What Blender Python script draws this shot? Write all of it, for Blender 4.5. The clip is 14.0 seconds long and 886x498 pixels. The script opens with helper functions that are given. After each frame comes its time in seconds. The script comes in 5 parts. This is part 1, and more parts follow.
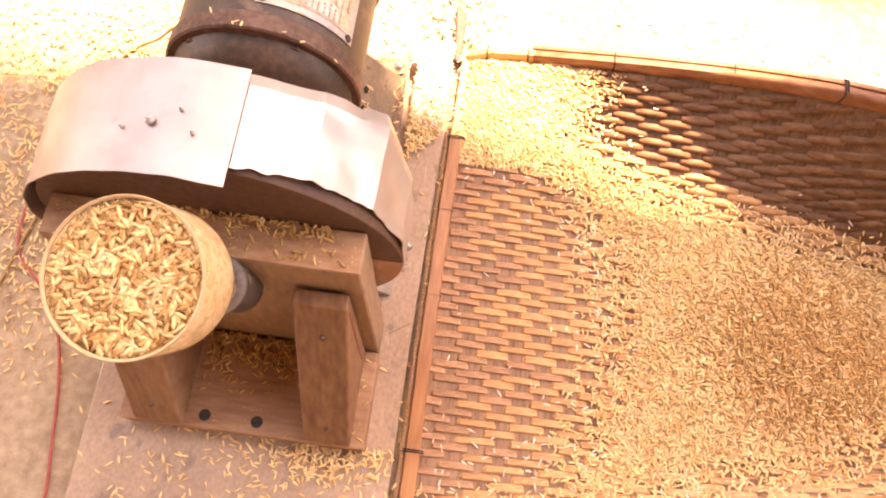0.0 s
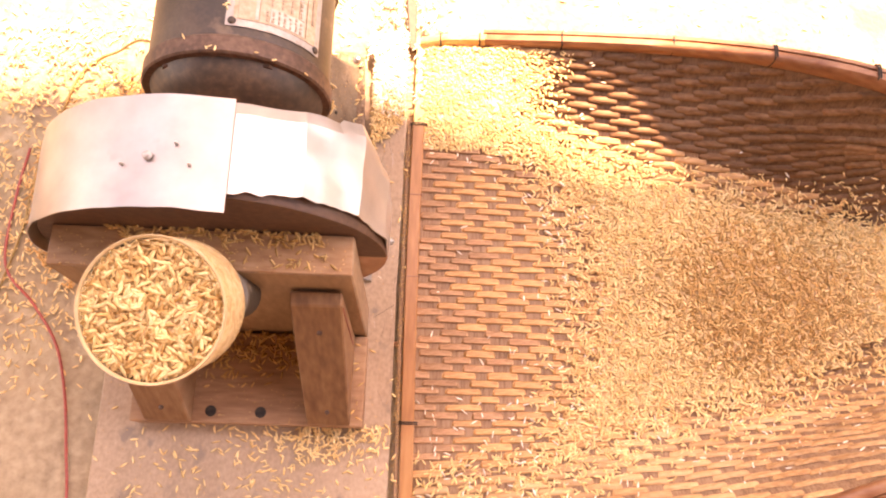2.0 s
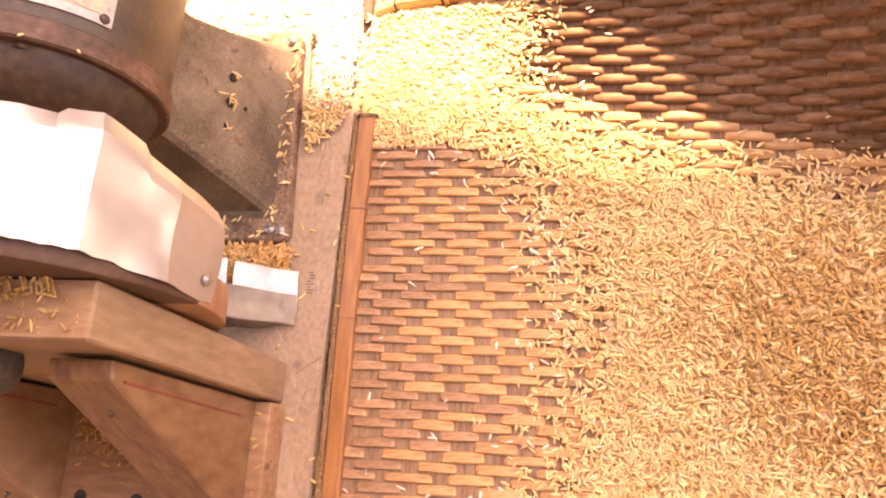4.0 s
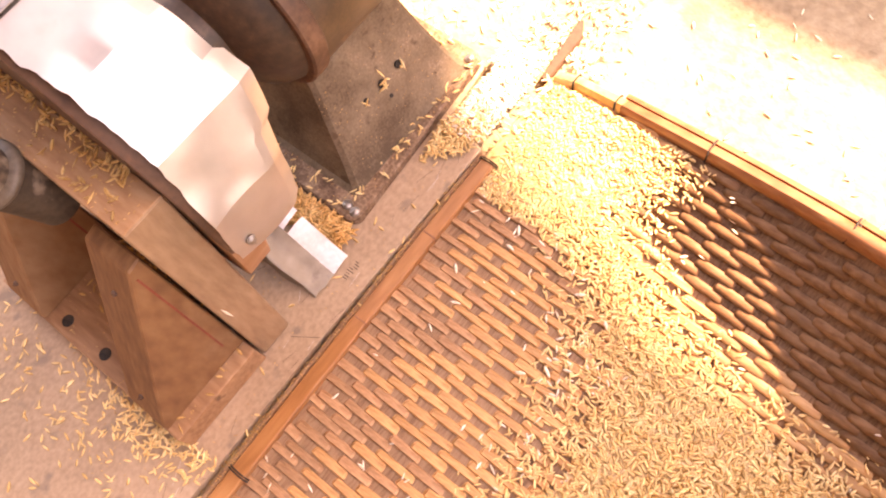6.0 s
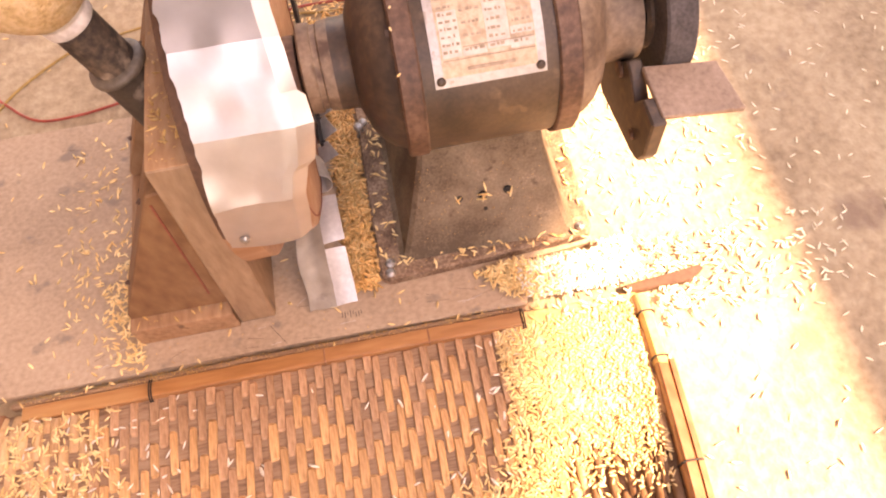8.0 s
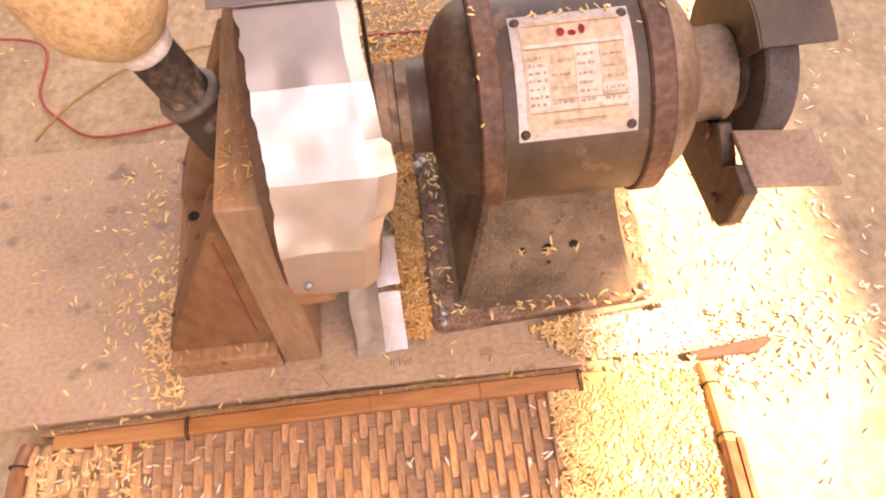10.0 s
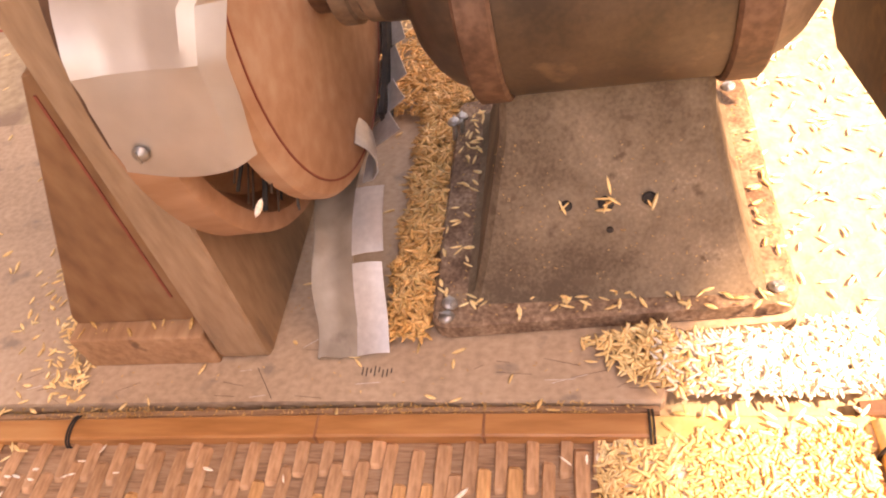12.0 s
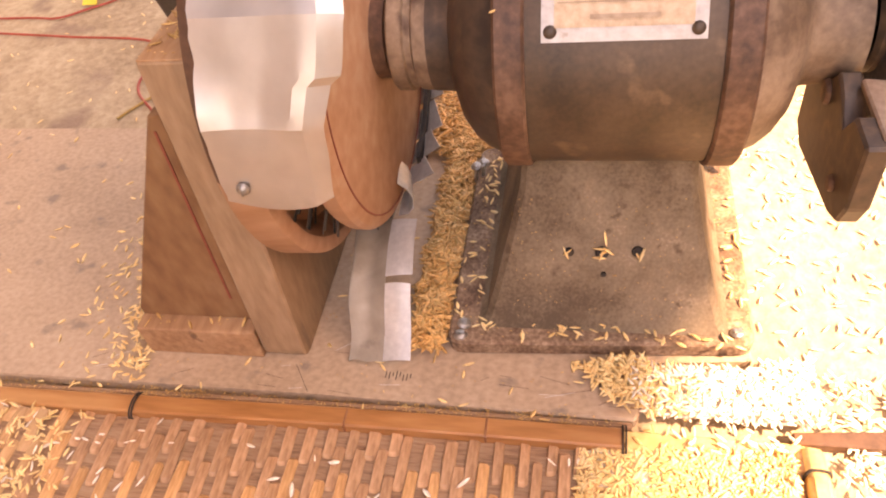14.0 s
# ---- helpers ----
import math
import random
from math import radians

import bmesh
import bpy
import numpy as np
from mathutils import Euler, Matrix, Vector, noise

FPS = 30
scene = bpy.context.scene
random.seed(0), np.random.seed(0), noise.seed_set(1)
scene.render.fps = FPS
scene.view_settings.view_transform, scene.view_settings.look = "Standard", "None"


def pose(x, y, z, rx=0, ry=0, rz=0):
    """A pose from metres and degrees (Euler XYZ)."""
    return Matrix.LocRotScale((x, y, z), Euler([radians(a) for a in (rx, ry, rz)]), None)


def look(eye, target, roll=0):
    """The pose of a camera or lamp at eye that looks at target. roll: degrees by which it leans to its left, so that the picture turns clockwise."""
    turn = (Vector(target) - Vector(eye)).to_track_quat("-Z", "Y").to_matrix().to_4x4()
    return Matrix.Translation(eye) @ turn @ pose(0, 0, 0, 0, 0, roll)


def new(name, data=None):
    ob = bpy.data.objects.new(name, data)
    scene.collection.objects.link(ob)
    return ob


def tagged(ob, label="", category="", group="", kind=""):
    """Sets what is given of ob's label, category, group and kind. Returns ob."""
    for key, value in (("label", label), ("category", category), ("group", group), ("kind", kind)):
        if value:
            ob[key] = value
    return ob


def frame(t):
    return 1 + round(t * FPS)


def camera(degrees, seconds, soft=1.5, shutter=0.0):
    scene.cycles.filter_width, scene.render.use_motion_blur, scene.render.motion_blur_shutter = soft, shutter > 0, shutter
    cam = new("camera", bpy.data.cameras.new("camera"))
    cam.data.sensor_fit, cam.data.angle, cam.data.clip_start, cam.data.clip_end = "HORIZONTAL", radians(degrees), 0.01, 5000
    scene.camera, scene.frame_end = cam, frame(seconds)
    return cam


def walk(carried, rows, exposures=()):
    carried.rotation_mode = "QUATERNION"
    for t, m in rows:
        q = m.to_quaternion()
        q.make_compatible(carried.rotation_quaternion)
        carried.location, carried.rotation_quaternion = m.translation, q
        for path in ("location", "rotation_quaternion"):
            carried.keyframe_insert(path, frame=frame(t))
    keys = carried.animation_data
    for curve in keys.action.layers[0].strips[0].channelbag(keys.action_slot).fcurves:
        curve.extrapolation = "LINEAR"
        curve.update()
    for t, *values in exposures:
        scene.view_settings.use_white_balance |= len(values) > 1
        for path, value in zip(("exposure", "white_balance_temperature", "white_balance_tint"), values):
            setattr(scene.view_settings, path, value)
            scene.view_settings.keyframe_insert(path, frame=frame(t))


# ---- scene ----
cam = camera(61.0, 14.0, 2.0)
PATH = [
    (0, (0.0124, -0.0390, 0.5645), (-0.0122, 0.4529, -0.8523), 4.87),
    (0.5, (-0.0596, -0.0250, 0.5244), (0.0706, 0.4460, -0.8937), 17.40),
    (1, (-0.0522, -0.0020, 0.4868), (0.1208, 0.4503, -0.9329), 21.12),
    (1.5, (-0.0400, -0.0110, 0.5180), (0.0902, 0.4307, -0.9095), 16.77),
    (2, (-0.0037, -0.0310, 0.6067), (0.0648, 0.3830, -0.8334), 11.35),
    (2.2, (0.0296, -0.0250, 0.6094), (0.0747, 0.3905, -0.8312), 7.53),
    (4.3, (0.1582, 0.0340, 0.4280), (-0.1971, 0.4593, -0.9659), -37.80),
    (4.5, (0.1534, 0.0280, 0.4454), (-0.2192, 0.4704, -0.9386), -37.84),
    (5, (0.1494, 0.0630, 0.4587), (-0.2620, 0.4483, -0.9314), -44.38),
    (5.5, (0.1352, 0.0420, 0.4426), (-0.3020, 0.4282, -0.9393), -39.64),
    (6, (0.1664, 0.0810, 0.4585), (-0.2955, 0.4058, -0.9312), -18.29),
    (6.5, (0.1943, 0.1070, 0.4846), (-0.4190, 0.3936, -0.8540), -9.09),
    (7, (0.2081, 0.1690, 0.4817), (-0.4475, 0.2980, -0.8613), -11.41),
    (7.2, (0.2026, 0.1830, 0.4891), (-0.4907, 0.2752, -0.8379), -11.80),
    (9.3, (0.1751, 0.1940, 0.4689), (-0.5104, 0.2517, -0.8640), -2.35),
    (9.5, (0.1659, 0.1760, 0.4806), (-0.5530, 0.2615, -0.8331), -0.32),
    (10, (0.1595, 0.1650, 0.4740), (-0.5790, 0.2025, -0.8311), -4.07),
    (10.5, (0.1720, 0.2300, 0.4381), (-0.6148, 0.1655, -0.8374), -5.00),
    (10.6, (0.1660, 0.2250, 0.4210), (-0.9430, 0.1390, -1.2410), -4.00),
    (10.7, (0.1550, 0.2170, 0.3930), (-0.9970, 0.0780, -1.2360), -5.60),
    (10.8, (0.1510, 0.2110, 0.3500), (-1.0430, 0.0440, -1.2430), -5.50),
    (10.9, (0.1480, 0.2050, 0.3050), (-1.1220, 0.0170, -1.2280), -5.90),
    (11, (0.1425, 0.2080, 0.2888), (-0.8365, 0.0198, -0.8320), -6.77),
    (11.5, (0.1474, 0.2130, 0.2734), (-0.8301, -0.0412, -0.8356), -11.28),
    (12, (0.1464, 0.2420, 0.2735), (-0.8288, -0.0708, -0.8224), -16.47),
    (12.5, (0.1494, 0.2350, 0.2722), (-0.8288, -0.1355, -0.8029), -17.32),
    (13, (0.1535, 0.2290, 0.2890), (-0.8634, -0.0921, -0.7658), -12.08),
    (13.5, (0.1588, 0.2190, 0.3067), (-0.8484, -0.0742, -0.7656), -10.48),
    (14, (0.1833, 0.2400, 0.3280), (-0.8114, -0.0548, -0.7553), -10.63),
]
walk(cam, [(t, look(eye, target, roll)) for t, eye, target, roll in PATH], [(0.0, 3.72, 12200, 42), (5.0, 3.70, 12200, 43), (9.5, 3.44, 12200, 40), (10.7, 3.44, 12200, 40), (11.1, 3.24, 12200, 38), (12.5, 3.40, 12200, 38), (14.0, 3.38, 12200, 38)])

# ---- light ----
SUN = Vector((0.203, 0.624, 0.755)).normalized()
world = bpy.data.worlds.new("world")
scene.world = world
world.use_nodes = True
wn, wl = world.node_tree.nodes, world.node_tree.links
sky = wn.new("ShaderNodeTexSky")
sky.sky_type, sky.sun_disc = "NISHITA", False
sky.sun_elevation, sky.sun_rotation = math.asin(SUN.z), math.atan2(SUN.x, SUN.y)
wl.new(sky.outputs[0], wn["Background"].inputs[0])
wn["Background"].inputs[1].default_value = 0.15
lamp = bpy.data.lights.new("sun", "SUN")
lamp.energy, lamp.angle, lamp.color = 2.0, radians(1.1), (1.0, 0.945, 0.86)
new("sun", lamp).matrix_world = look(SUN * 5, (0, 0, 0))


# ---- materials ----
def material(name, colors, scale=20.0, rough=0.6, metal=0.0, bump=0.2, fine=300.0, stretch=(1, 1, 1), spots=None, island=0.0, rand=0.0, transmission=0.0, rough_var=0.1, bump_dist=0.0006, spec=0.5, grain=0.42):
    """colors: ramp of (position, rgb) over a two-scale noise; spots: (rgb, scale, threshold); island / rand: brightness spread by island or object."""
    m = bpy.data.materials.new(name)
    m.use_nodes = True
    n, l = m.node_tree.nodes, m.node_tree.links
    b = n["Principled BSDF"]
    tc, mp = n.new("ShaderNodeTexCoord"), n.new("ShaderNodeMapping")
    mp.inputs["Scale"].default_value = stretch
    l.new(tc.outputs["Object"], mp.inputs[0])
    big, small = n.new("ShaderNodeTexNoise"), n.new("ShaderNodeTexNoise")
    big.inputs["Scale"].default_value, big.inputs["Detail"].default_value, big.inputs["Roughness"].default_value = scale, 6, 0.6
    small.inputs["Scale"].default_value, small.inputs["Detail"].default_value = fine, 3
    l.new(mp.outputs[0], big.inputs[0])
    l.new(mp.outputs[0], small.inputs[0])
    mix = n.new("ShaderNodeMix")
    mix.inputs[0].default_value = grain
    l.new(big.outputs[0], mix.inputs[2])
    l.new(small.outputs[0], mix.inputs[3])
    ramp = n.new("ShaderNodeValToRGB")
    while len(ramp.color_ramp.elements) < len(colors):
        ramp.color_ramp.elements.new(0.5)
    for e, (p, c) in zip(ramp.color_ramp.elements, colors):
        e.position, e.color = p, (*c, 1)
    gain = n.new("ShaderNodeMath")
    gain.operation, gain.inputs[1].default_value, gain.inputs[2].default_value = "MULTIPLY_ADD", 1.7, -0.35
    l.new(mix.outputs[0], gain.inputs[0])
    l.new(gain.outputs[0], ramp.inputs[0])
    col = ramp.outputs[0]
    if spots:
        rgb, sc, th = spots
        sp = n.new("ShaderNodeTexNoise")
        sp.inputs["Scale"].default_value, sp.inputs["Detail"].default_value = sc, 5
        l.new(mp.outputs[0], sp.inputs[0])
        mr = n.new("ShaderNodeMapRange")
        mr.inputs[1].default_value, mr.inputs[2].default_value = th, th + 0.08
        l.new(sp.outputs[0], mr.inputs[0])
        mx = n.new("ShaderNodeMix")
        mx.data_type = "RGBA"
        l.new(mr.outputs[0], mx.inputs[0])
        l.new(col, mx.inputs[6])
        mx.inputs[7].default_value = (*rgb, 1)
        col = mx.outputs[2]
    if island or rand:
        src = n.new("ShaderNodeNewGeometry").outputs["Random Per Island"] if island else n.new("ShaderNodeObjectInfo").outputs["Random"]
        hv, mr2 = n.new("ShaderNodeHueSaturation"), n.new("ShaderNodeMapRange")
        s = island or rand
        mr2.inputs[3].default_value, mr2.inputs[4].default_value = 1 - s, 1 + s
        l.new(src, mr2.inputs[0])
        l.new(mr2.outputs[0], hv.inputs["Value"])
        l.new(col, hv.inputs["Color"])
        col = hv.outputs[0]
    l.new(col, b.inputs["Base Color"])
    rr = n.new("ShaderNodeMapRange")
    rr.inputs[3].default_value, rr.inputs[4].default_value = max(0.02, rough - rough_var), min(1, rough + rough_var)
    l.new(big.outputs[0], rr.inputs[0])
    l.new(rr.outputs[0], b.inputs["Roughness"])
    b.inputs["Metallic"].default_value = metal
    b.inputs["Specular IOR Level"].default_value = spec
    b.inputs["Transmission Weight"].default_value = transmission
    if transmission:
        b.inputs["IOR"].default_value = 1.12
    if bump:
        bp = n.new("ShaderNodeBump")
        bp.inputs["Strength"].default_value, bp.inputs["Distance"].default_value = bump, bump_dist
        l.new(mix.outputs[0], bp.inputs["Height"])
        l.new(bp.outputs[0], b.inputs["Normal"])
    return m


WOOD_ORANGE = material("orange_wood", [(0.3, (0.175, 0.077, 0.034)), (0.55, (0.265, 0.131, 0.059)), (0.75, (0.331, 0.185, 0.096))], 16, 0.65, bump=0.5, fine=260, stretch=(1, 0.4, 0.2), spots=((0.16, 0.066, 0.030), 40, 0.63))
WOOD_TOP = material("orange_top_edge_wood", [(0.3, (0.270, 0.122, 0.053)), (0.55, (0.390, 0.200, 0.095)), (0.75, (0.460, 0.268, 0.146))], 16, 0.65, bump=0.5, fine=260, stretch=(0.3, 1, 1), spots=((0.22, 0.09, 0.04), 40, 0.63))
PANEL_WOOD = material("dusty_panel_wood", [(0.3, (0.263, 0.155, 0.085)), (0.55, (0.343, 0.209, 0.119)), (0.75, (0.411, 0.262, 0.157))], 14, 0.7, bump=0.4, fine=260, stretch=(1, 1, 0.25), spots=((0.18, 0.110, 0.068), 40, 0.62))
WOOD_X = material("sawn_wood_lengthwise", [(0.3, (0.289, 0.143, 0.069)), (0.55, (0.420, 0.226, 0.120)), (0.75, (0.505, 0.306, 0.171))], 14, 0.65, bump=0.5, fine=260, stretch=(0.18, 1, 1), spots=((0.17, 0.086, 0.044), 60, 0.65))
TURNED = material("turned_wood", [(0.3, (0.359, 0.170, 0.085)), (0.6, (0.468, 0.260, 0.156)), (0.8, (0.519, 0.329, 0.213))], 12, 0.55, bump=0.12, fine=120, stretch=(1, 0.3, 1))
RED_LINE = material("red_paint", [(0.3, (0.22, 0.045, 0.025)), (0.7, (0.30, 0.075, 0.04))], 40, 0.6)
BOARD = material("dusty_board", [(0.25, (0.339, 0.229, 0.147)), (0.5, (0.452, 0.314, 0.208)), (0.8, (0.542, 0.399, 0.276))], 9, 0.8, bump=0.5, fine=340, stretch=(1, 0.75, 1), spots=((0.27, 0.198, 0.145), 55, 0.60))
CEMENT = material("cement_floor", [(0.2, (0.262, 0.182, 0.107)), (0.5, (0.420, 0.311, 0.195)), (0.8, (0.540, 0.432, 0.284))], 7, 0.85, bump=0.9, fine=150, spots=((0.28, 0.19, 0.128), 13, 0.60), bump_dist=0.005)
CAST = material("painted_cast_iron", [(0.3, (0.045, 0.028, 0.017)), (0.5, (0.079, 0.048, 0.028)), (0.72, (0.113, 0.071, 0.042)), (0.90, (0.203, 0.127, 0.081))], 26, 0.5, bump=0.5, fine=420, spots=((0.17, 0.105, 0.06), 45, 0.62), grain=0.22)
DUSTY_CAST = material("dusty_cast_iron", [(0.3, (0.101, 0.069, 0.044)), (0.5, (0.178, 0.129, 0.084)), (0.7, (0.255, 0.190, 0.129)), (0.90, (0.404, 0.315, 0.226))], 22, 0.75, bump=0.7, fine=600, spec=0.2, spots=((0.125, 0.085, 0.054), 90, 0.62), grain=0.26)
FOOT = material("rusty_dusty_foot", [(0.3, (0.131, 0.078, 0.051)), (0.5, (0.238, 0.150, 0.097)), (0.75, (0.420, 0.292, 0.201))], 60, 0.8, bump=0.8, fine=500, spec=0.15, spots=((0.27, 0.19, 0.125), 70, 0.62))
RUSTY = material("rusty_iron", [(0.3, (0.068, 0.033, 0.019)), (0.5, (0.118, 0.058, 0.034)), (0.75, (0.190, 0.103, 0.064))], 30, 0.6, metal=0.1, bump=0.5, fine=240)
DUSTY_IRON = material("dusty_iron", [(0.3, (0.250, 0.163, 0.110)), (0.6, (0.375, 0.258, 0.184)), (0.8, (0.450, 0.325, 0.240))], 30, 0.6, bump=0.2)
BELL_DUST = material("dust_coated_bell", [(0.3, (0.120, 0.072, 0.044)), (0.5, (0.205, 0.132, 0.084)), (0.75, (0.320, 0.222, 0.150))], 28, 0.6, bump=0.5, fine=300, spots=((0.10, 0.055, 0.034), 40, 0.62), grain=0.25)
# Dark brown wood; on the upper stator it paints in the cover's shade.
DARK_WOOD = material("dark_wood_and_shade", [(0.3, (0.07, 0.03, 0.015)), (0.7, (0.13, 0.06, 0.032))], 14, 0.6, bump=0.15)
DARK_IRON = material("dark_iron", [(0.3, (0.047, 0.031, 0.022)), (0.55, (0.086, 0.055, 0.036)), (0.75, (0.158, 0.095, 0.056))], 24, 0.5, metal=0.15, bump=0.4, fine=180)
ALU = material("aluminium_sheet", [(0.3, (0.489, 0.454, 0.415)), (0.55, (0.586, 0.546, 0.503)), (0.75, (0.655, 0.613, 0.566))], 16, 0.45, metal=0.8, bump=0.25, fine=40, rough_var=0.08, bump_dist=0.001, spots=((0.50, 0.45, 0.40), 24, 0.62))
TIN = material("tinplate", [(0.3, (0.215, 0.169, 0.123)), (0.6, (0.300, 0.241, 0.181)), (0.8, (0.370, 0.306, 0.236))], 22, 0.55, metal=0.3, bump=0.2, fine=90, spots=((0.21, 0.16, 0.12), 50, 0.6))
# Paler copy of the tin: sky glare on the tabs put into colour.
TAB = material("lightened_tin", [(0.3, (0.46, 0.42, 0.38)), (0.7, (0.60, 0.56, 0.51))], 30, 0.42, metal=0.45, bump=0.15)
DULL_ALU = material("dull_aluminium_sheet", [(0.3, (0.374, 0.320, 0.284)), (0.55, (0.462, 0.400, 0.353)), (0.75, (0.539, 0.470, 0.419))], 12, 0.42, metal=0.85, bump=0.35, fine=40, rough_var=0.12, bump_dist=0.001, spots=((0.40, 0.345, 0.305), 30, 0.66))
SCREW = material("zinc_screw", [(0.3, (0.30, 0.28, 0.255)), (0.7, (0.48, 0.455, 0.42))], 120, 0.42, metal=0.8, bump=0.1)
STONE = material("grinding_stone", [(0.3, (0.06, 0.048, 0.044)), (0.7, (0.12, 0.10, 0.092))], 60, 0.9, bump=0.5, fine=500)
PLATE_RIM = material("nameplate_metal", [(0.3, (0.374, 0.317, 0.274)), (0.5, (0.446, 0.396, 0.346)), (0.75, (0.518, 0.475, 0.432))], 60, 0.4, metal=0.3, bump=0.2, spots=((0.30, 0.22, 0.16), 90, 0.62))
PLATE_BUFF = material("nameplate_buff", [(0.3, (0.44, 0.30, 0.185)), (0.55, (0.58, 0.43, 0.29)), (0.75, (0.65, 0.51, 0.37))], 90, 0.5, bump=0.1)
PLATE_PALE = material("nameplate_pale", [(0.3, (0.52, 0.43, 0.34)), (0.7, (0.66, 0.57, 0.48))], 80, 0.45, bump=0.1)
PLATE_INK = material("nameplate_ink", [(0.3, (0.33, 0.225, 0.145)), (0.7, (0.47, 0.35, 0.25))], 200, 0.6)
PLATE_RED = material("nameplate_red", [(0.3, (0.45, 0.03, 0.03)), (0.7, (0.58, 0.07, 0.06))], 100, 0.5)
BAMBOO = material("bamboo_lath", [(0.3, (0.330, 0.129, 0.042)), (0.5, (0.449, 0.192, 0.070)), (0.75, (0.533, 0.267, 0.110))], 18, 0.4, bump=0.15, fine=220, stretch=(1, 0.15, 1), spots=((0.22, 0.08, 0.03), 14, 0.66))
# Pale bamboo; on the mouth lath's far end it paints in sunlight.
BAMBOO_PALE = material("pale_bamboo", [(0.3, (0.60, 0.36, 0.13)), (0.6, (0.72, 0.49, 0.22)), (0.8, (0.76, 0.56, 0.30))], 20, 0.45, bump=0.15, fine=200)
BAMBOO_RIM = material("brown_bamboo_rim", [(0.3, (0.206, 0.070, 0.030)), (0.5, (0.310, 0.127, 0.060)), (0.75, (0.399, 0.197, 0.102))], 16, 0.4, bump=0.15, fine=160, stretch=(0.3, 1, 1), spots=((0.12, 0.05, 0.025), 12, 0.60))
STRIP = material("bamboo_strip", [(0.3, (0.460, 0.214, 0.080)), (0.5, (0.670, 0.355, 0.152)), (0.75, (0.800, 0.475, 0.230))], 40, 0.6, bump=0.25, fine=400, stretch=(0.2, 1, 1), rand=0.14)
STRIP_DIRTY = material("dust_dulled_strip", [(0.3, (0.332, 0.164, 0.078)), (0.5, (0.489, 0.266, 0.140)), (0.75, (0.576, 0.348, 0.200))], 60, 0.7, bump=0.4, fine=400, stretch=(0.3, 1, 1), rand=0.14, spots=((0.30, 0.165, 0.09), 120, 0.58))
STRIP_FAR = material("bamboo_strip_far", [(0.3, (0.420, 0.205, 0.082)), (0.5, (0.620, 0.345, 0.160)), (0.75, (0.750, 0.460, 0.240))], 40, 0.6, bump=0.25, fine=400, stretch=(0.2, 1, 1), island=0.16)
# Darker copy of the strip: paints in shade on the raised far side.
STRIP_SHADE = material("shaded_side_strip", [(0.3, (0.132, 0.058, 0.026)), (0.5, (0.211, 0.104, 0.050)), (0.75, (0.282, 0.156, 0.084))], 40, 0.6, bump=0.3, fine=400, stretch=(0.2, 1, 1), island=0.2, spec=0.3)
WEB = material("woven_backing", [(0.3, (0.216, 0.111, 0.057)), (0.5, (0.340, 0.193, 0.108)), (0.75, (0.405, 0.252, 0.152))], 110, 0.75, bump=1.0, fine=420, stretch=(3, 0.3, 1))
# Darker copy of the backing, with the same shade painted in.
WEB_SHADE = material("shaded_side_backing", [(0.3, (0.108, 0.050, 0.023)), (0.5, (0.184, 0.095, 0.049)), (0.75, (0.248, 0.140, 0.079))], 110, 0.75, bump=1.0, fine=420, stretch=(3, 0.3, 1))
WIRE = material("dark_wire", [(0.3, (0.02, 0.016, 0.013)), (0.7, (0.05, 0.038, 0.03))], 100, 0.85)
GRAIN = material("paddy_husk", [(0.3, (0.760, 0.455, 0.175)), (0.5, (0.890, 0.615, 0.280)), (0.72, (0.930, 0.725, 0.400))], 90, 0.6, bump=0.2, fine=900, island=0.17)
GRAIN_BROWN = material("brown_paddy", [(0.3, (0.435, 0.211, 0.060)), (0.5, (0.586, 0.329, 0.112)), (0.72, (0.699, 0.457, 0.195))], 90, 0.6, bump=0.2, fine=900, island=0.22)
GRAIN_GOLD = material("orange_gold_rice", [(0.3, (0.560, 0.270, 0.080)), (0.5, (0.720, 0.385, 0.135)), (0.72, (0.820, 0.510, 0.225))], 90, 0.6, bump=0.2, fine=900, island=0.18)
# Pale husk, paler still to paint sun glare on the drift.
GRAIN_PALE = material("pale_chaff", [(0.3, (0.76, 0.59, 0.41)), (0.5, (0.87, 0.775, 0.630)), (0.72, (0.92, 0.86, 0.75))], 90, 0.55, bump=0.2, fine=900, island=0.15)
MOUND = material("paddy_under", [(0.35, (0.640, 0.400, 0.185)), (0.5, (0.790, 0.545, 0.285)), (0.65, (0.870, 0.640, 0.375))], 160, 0.7, bump=1.0, fine=420, bump_dist=0.003)
PLASTIC = material("clear_plastic", [(0.3, (0.95, 0.88, 0.72)), (0.7, (0.98, 0.93, 0.82))], 20, 0.12, bump=0.05, transmission=0.92, rough_var=0.06)
PIPE = material("scuffed_black_pipe", [(0.3, (0.030, 0.021, 0.016)), (0.5, (0.065, 0.045, 0.032)), (0.75, (0.150, 0.100, 0.066))], 50, 0.7, bump=0.2, spec=0.25, spots=((0.30, 0.215, 0.15), 45, 0.57))
ELBOW = material("dusty_pipe_elbow", [(0.3, (0.039, 0.027, 0.018)), (0.7, (0.078, 0.056, 0.039))], 40, 0.6, bump=0.2, spec=0.25, spots=((0.22, 0.165, 0.12), 60, 0.62))
COLLAR = material("tan_ring", [(0.3, (0.098, 0.074, 0.053)), (0.7, (0.176, 0.137, 0.102))], 60, 0.5, bump=0.2)
MILKY = material("milky_plastic", [(0.3, (0.56, 0.37, 0.18)), (0.7, (0.66, 0.46, 0.25))], 40, 0.4, bump=0.1)
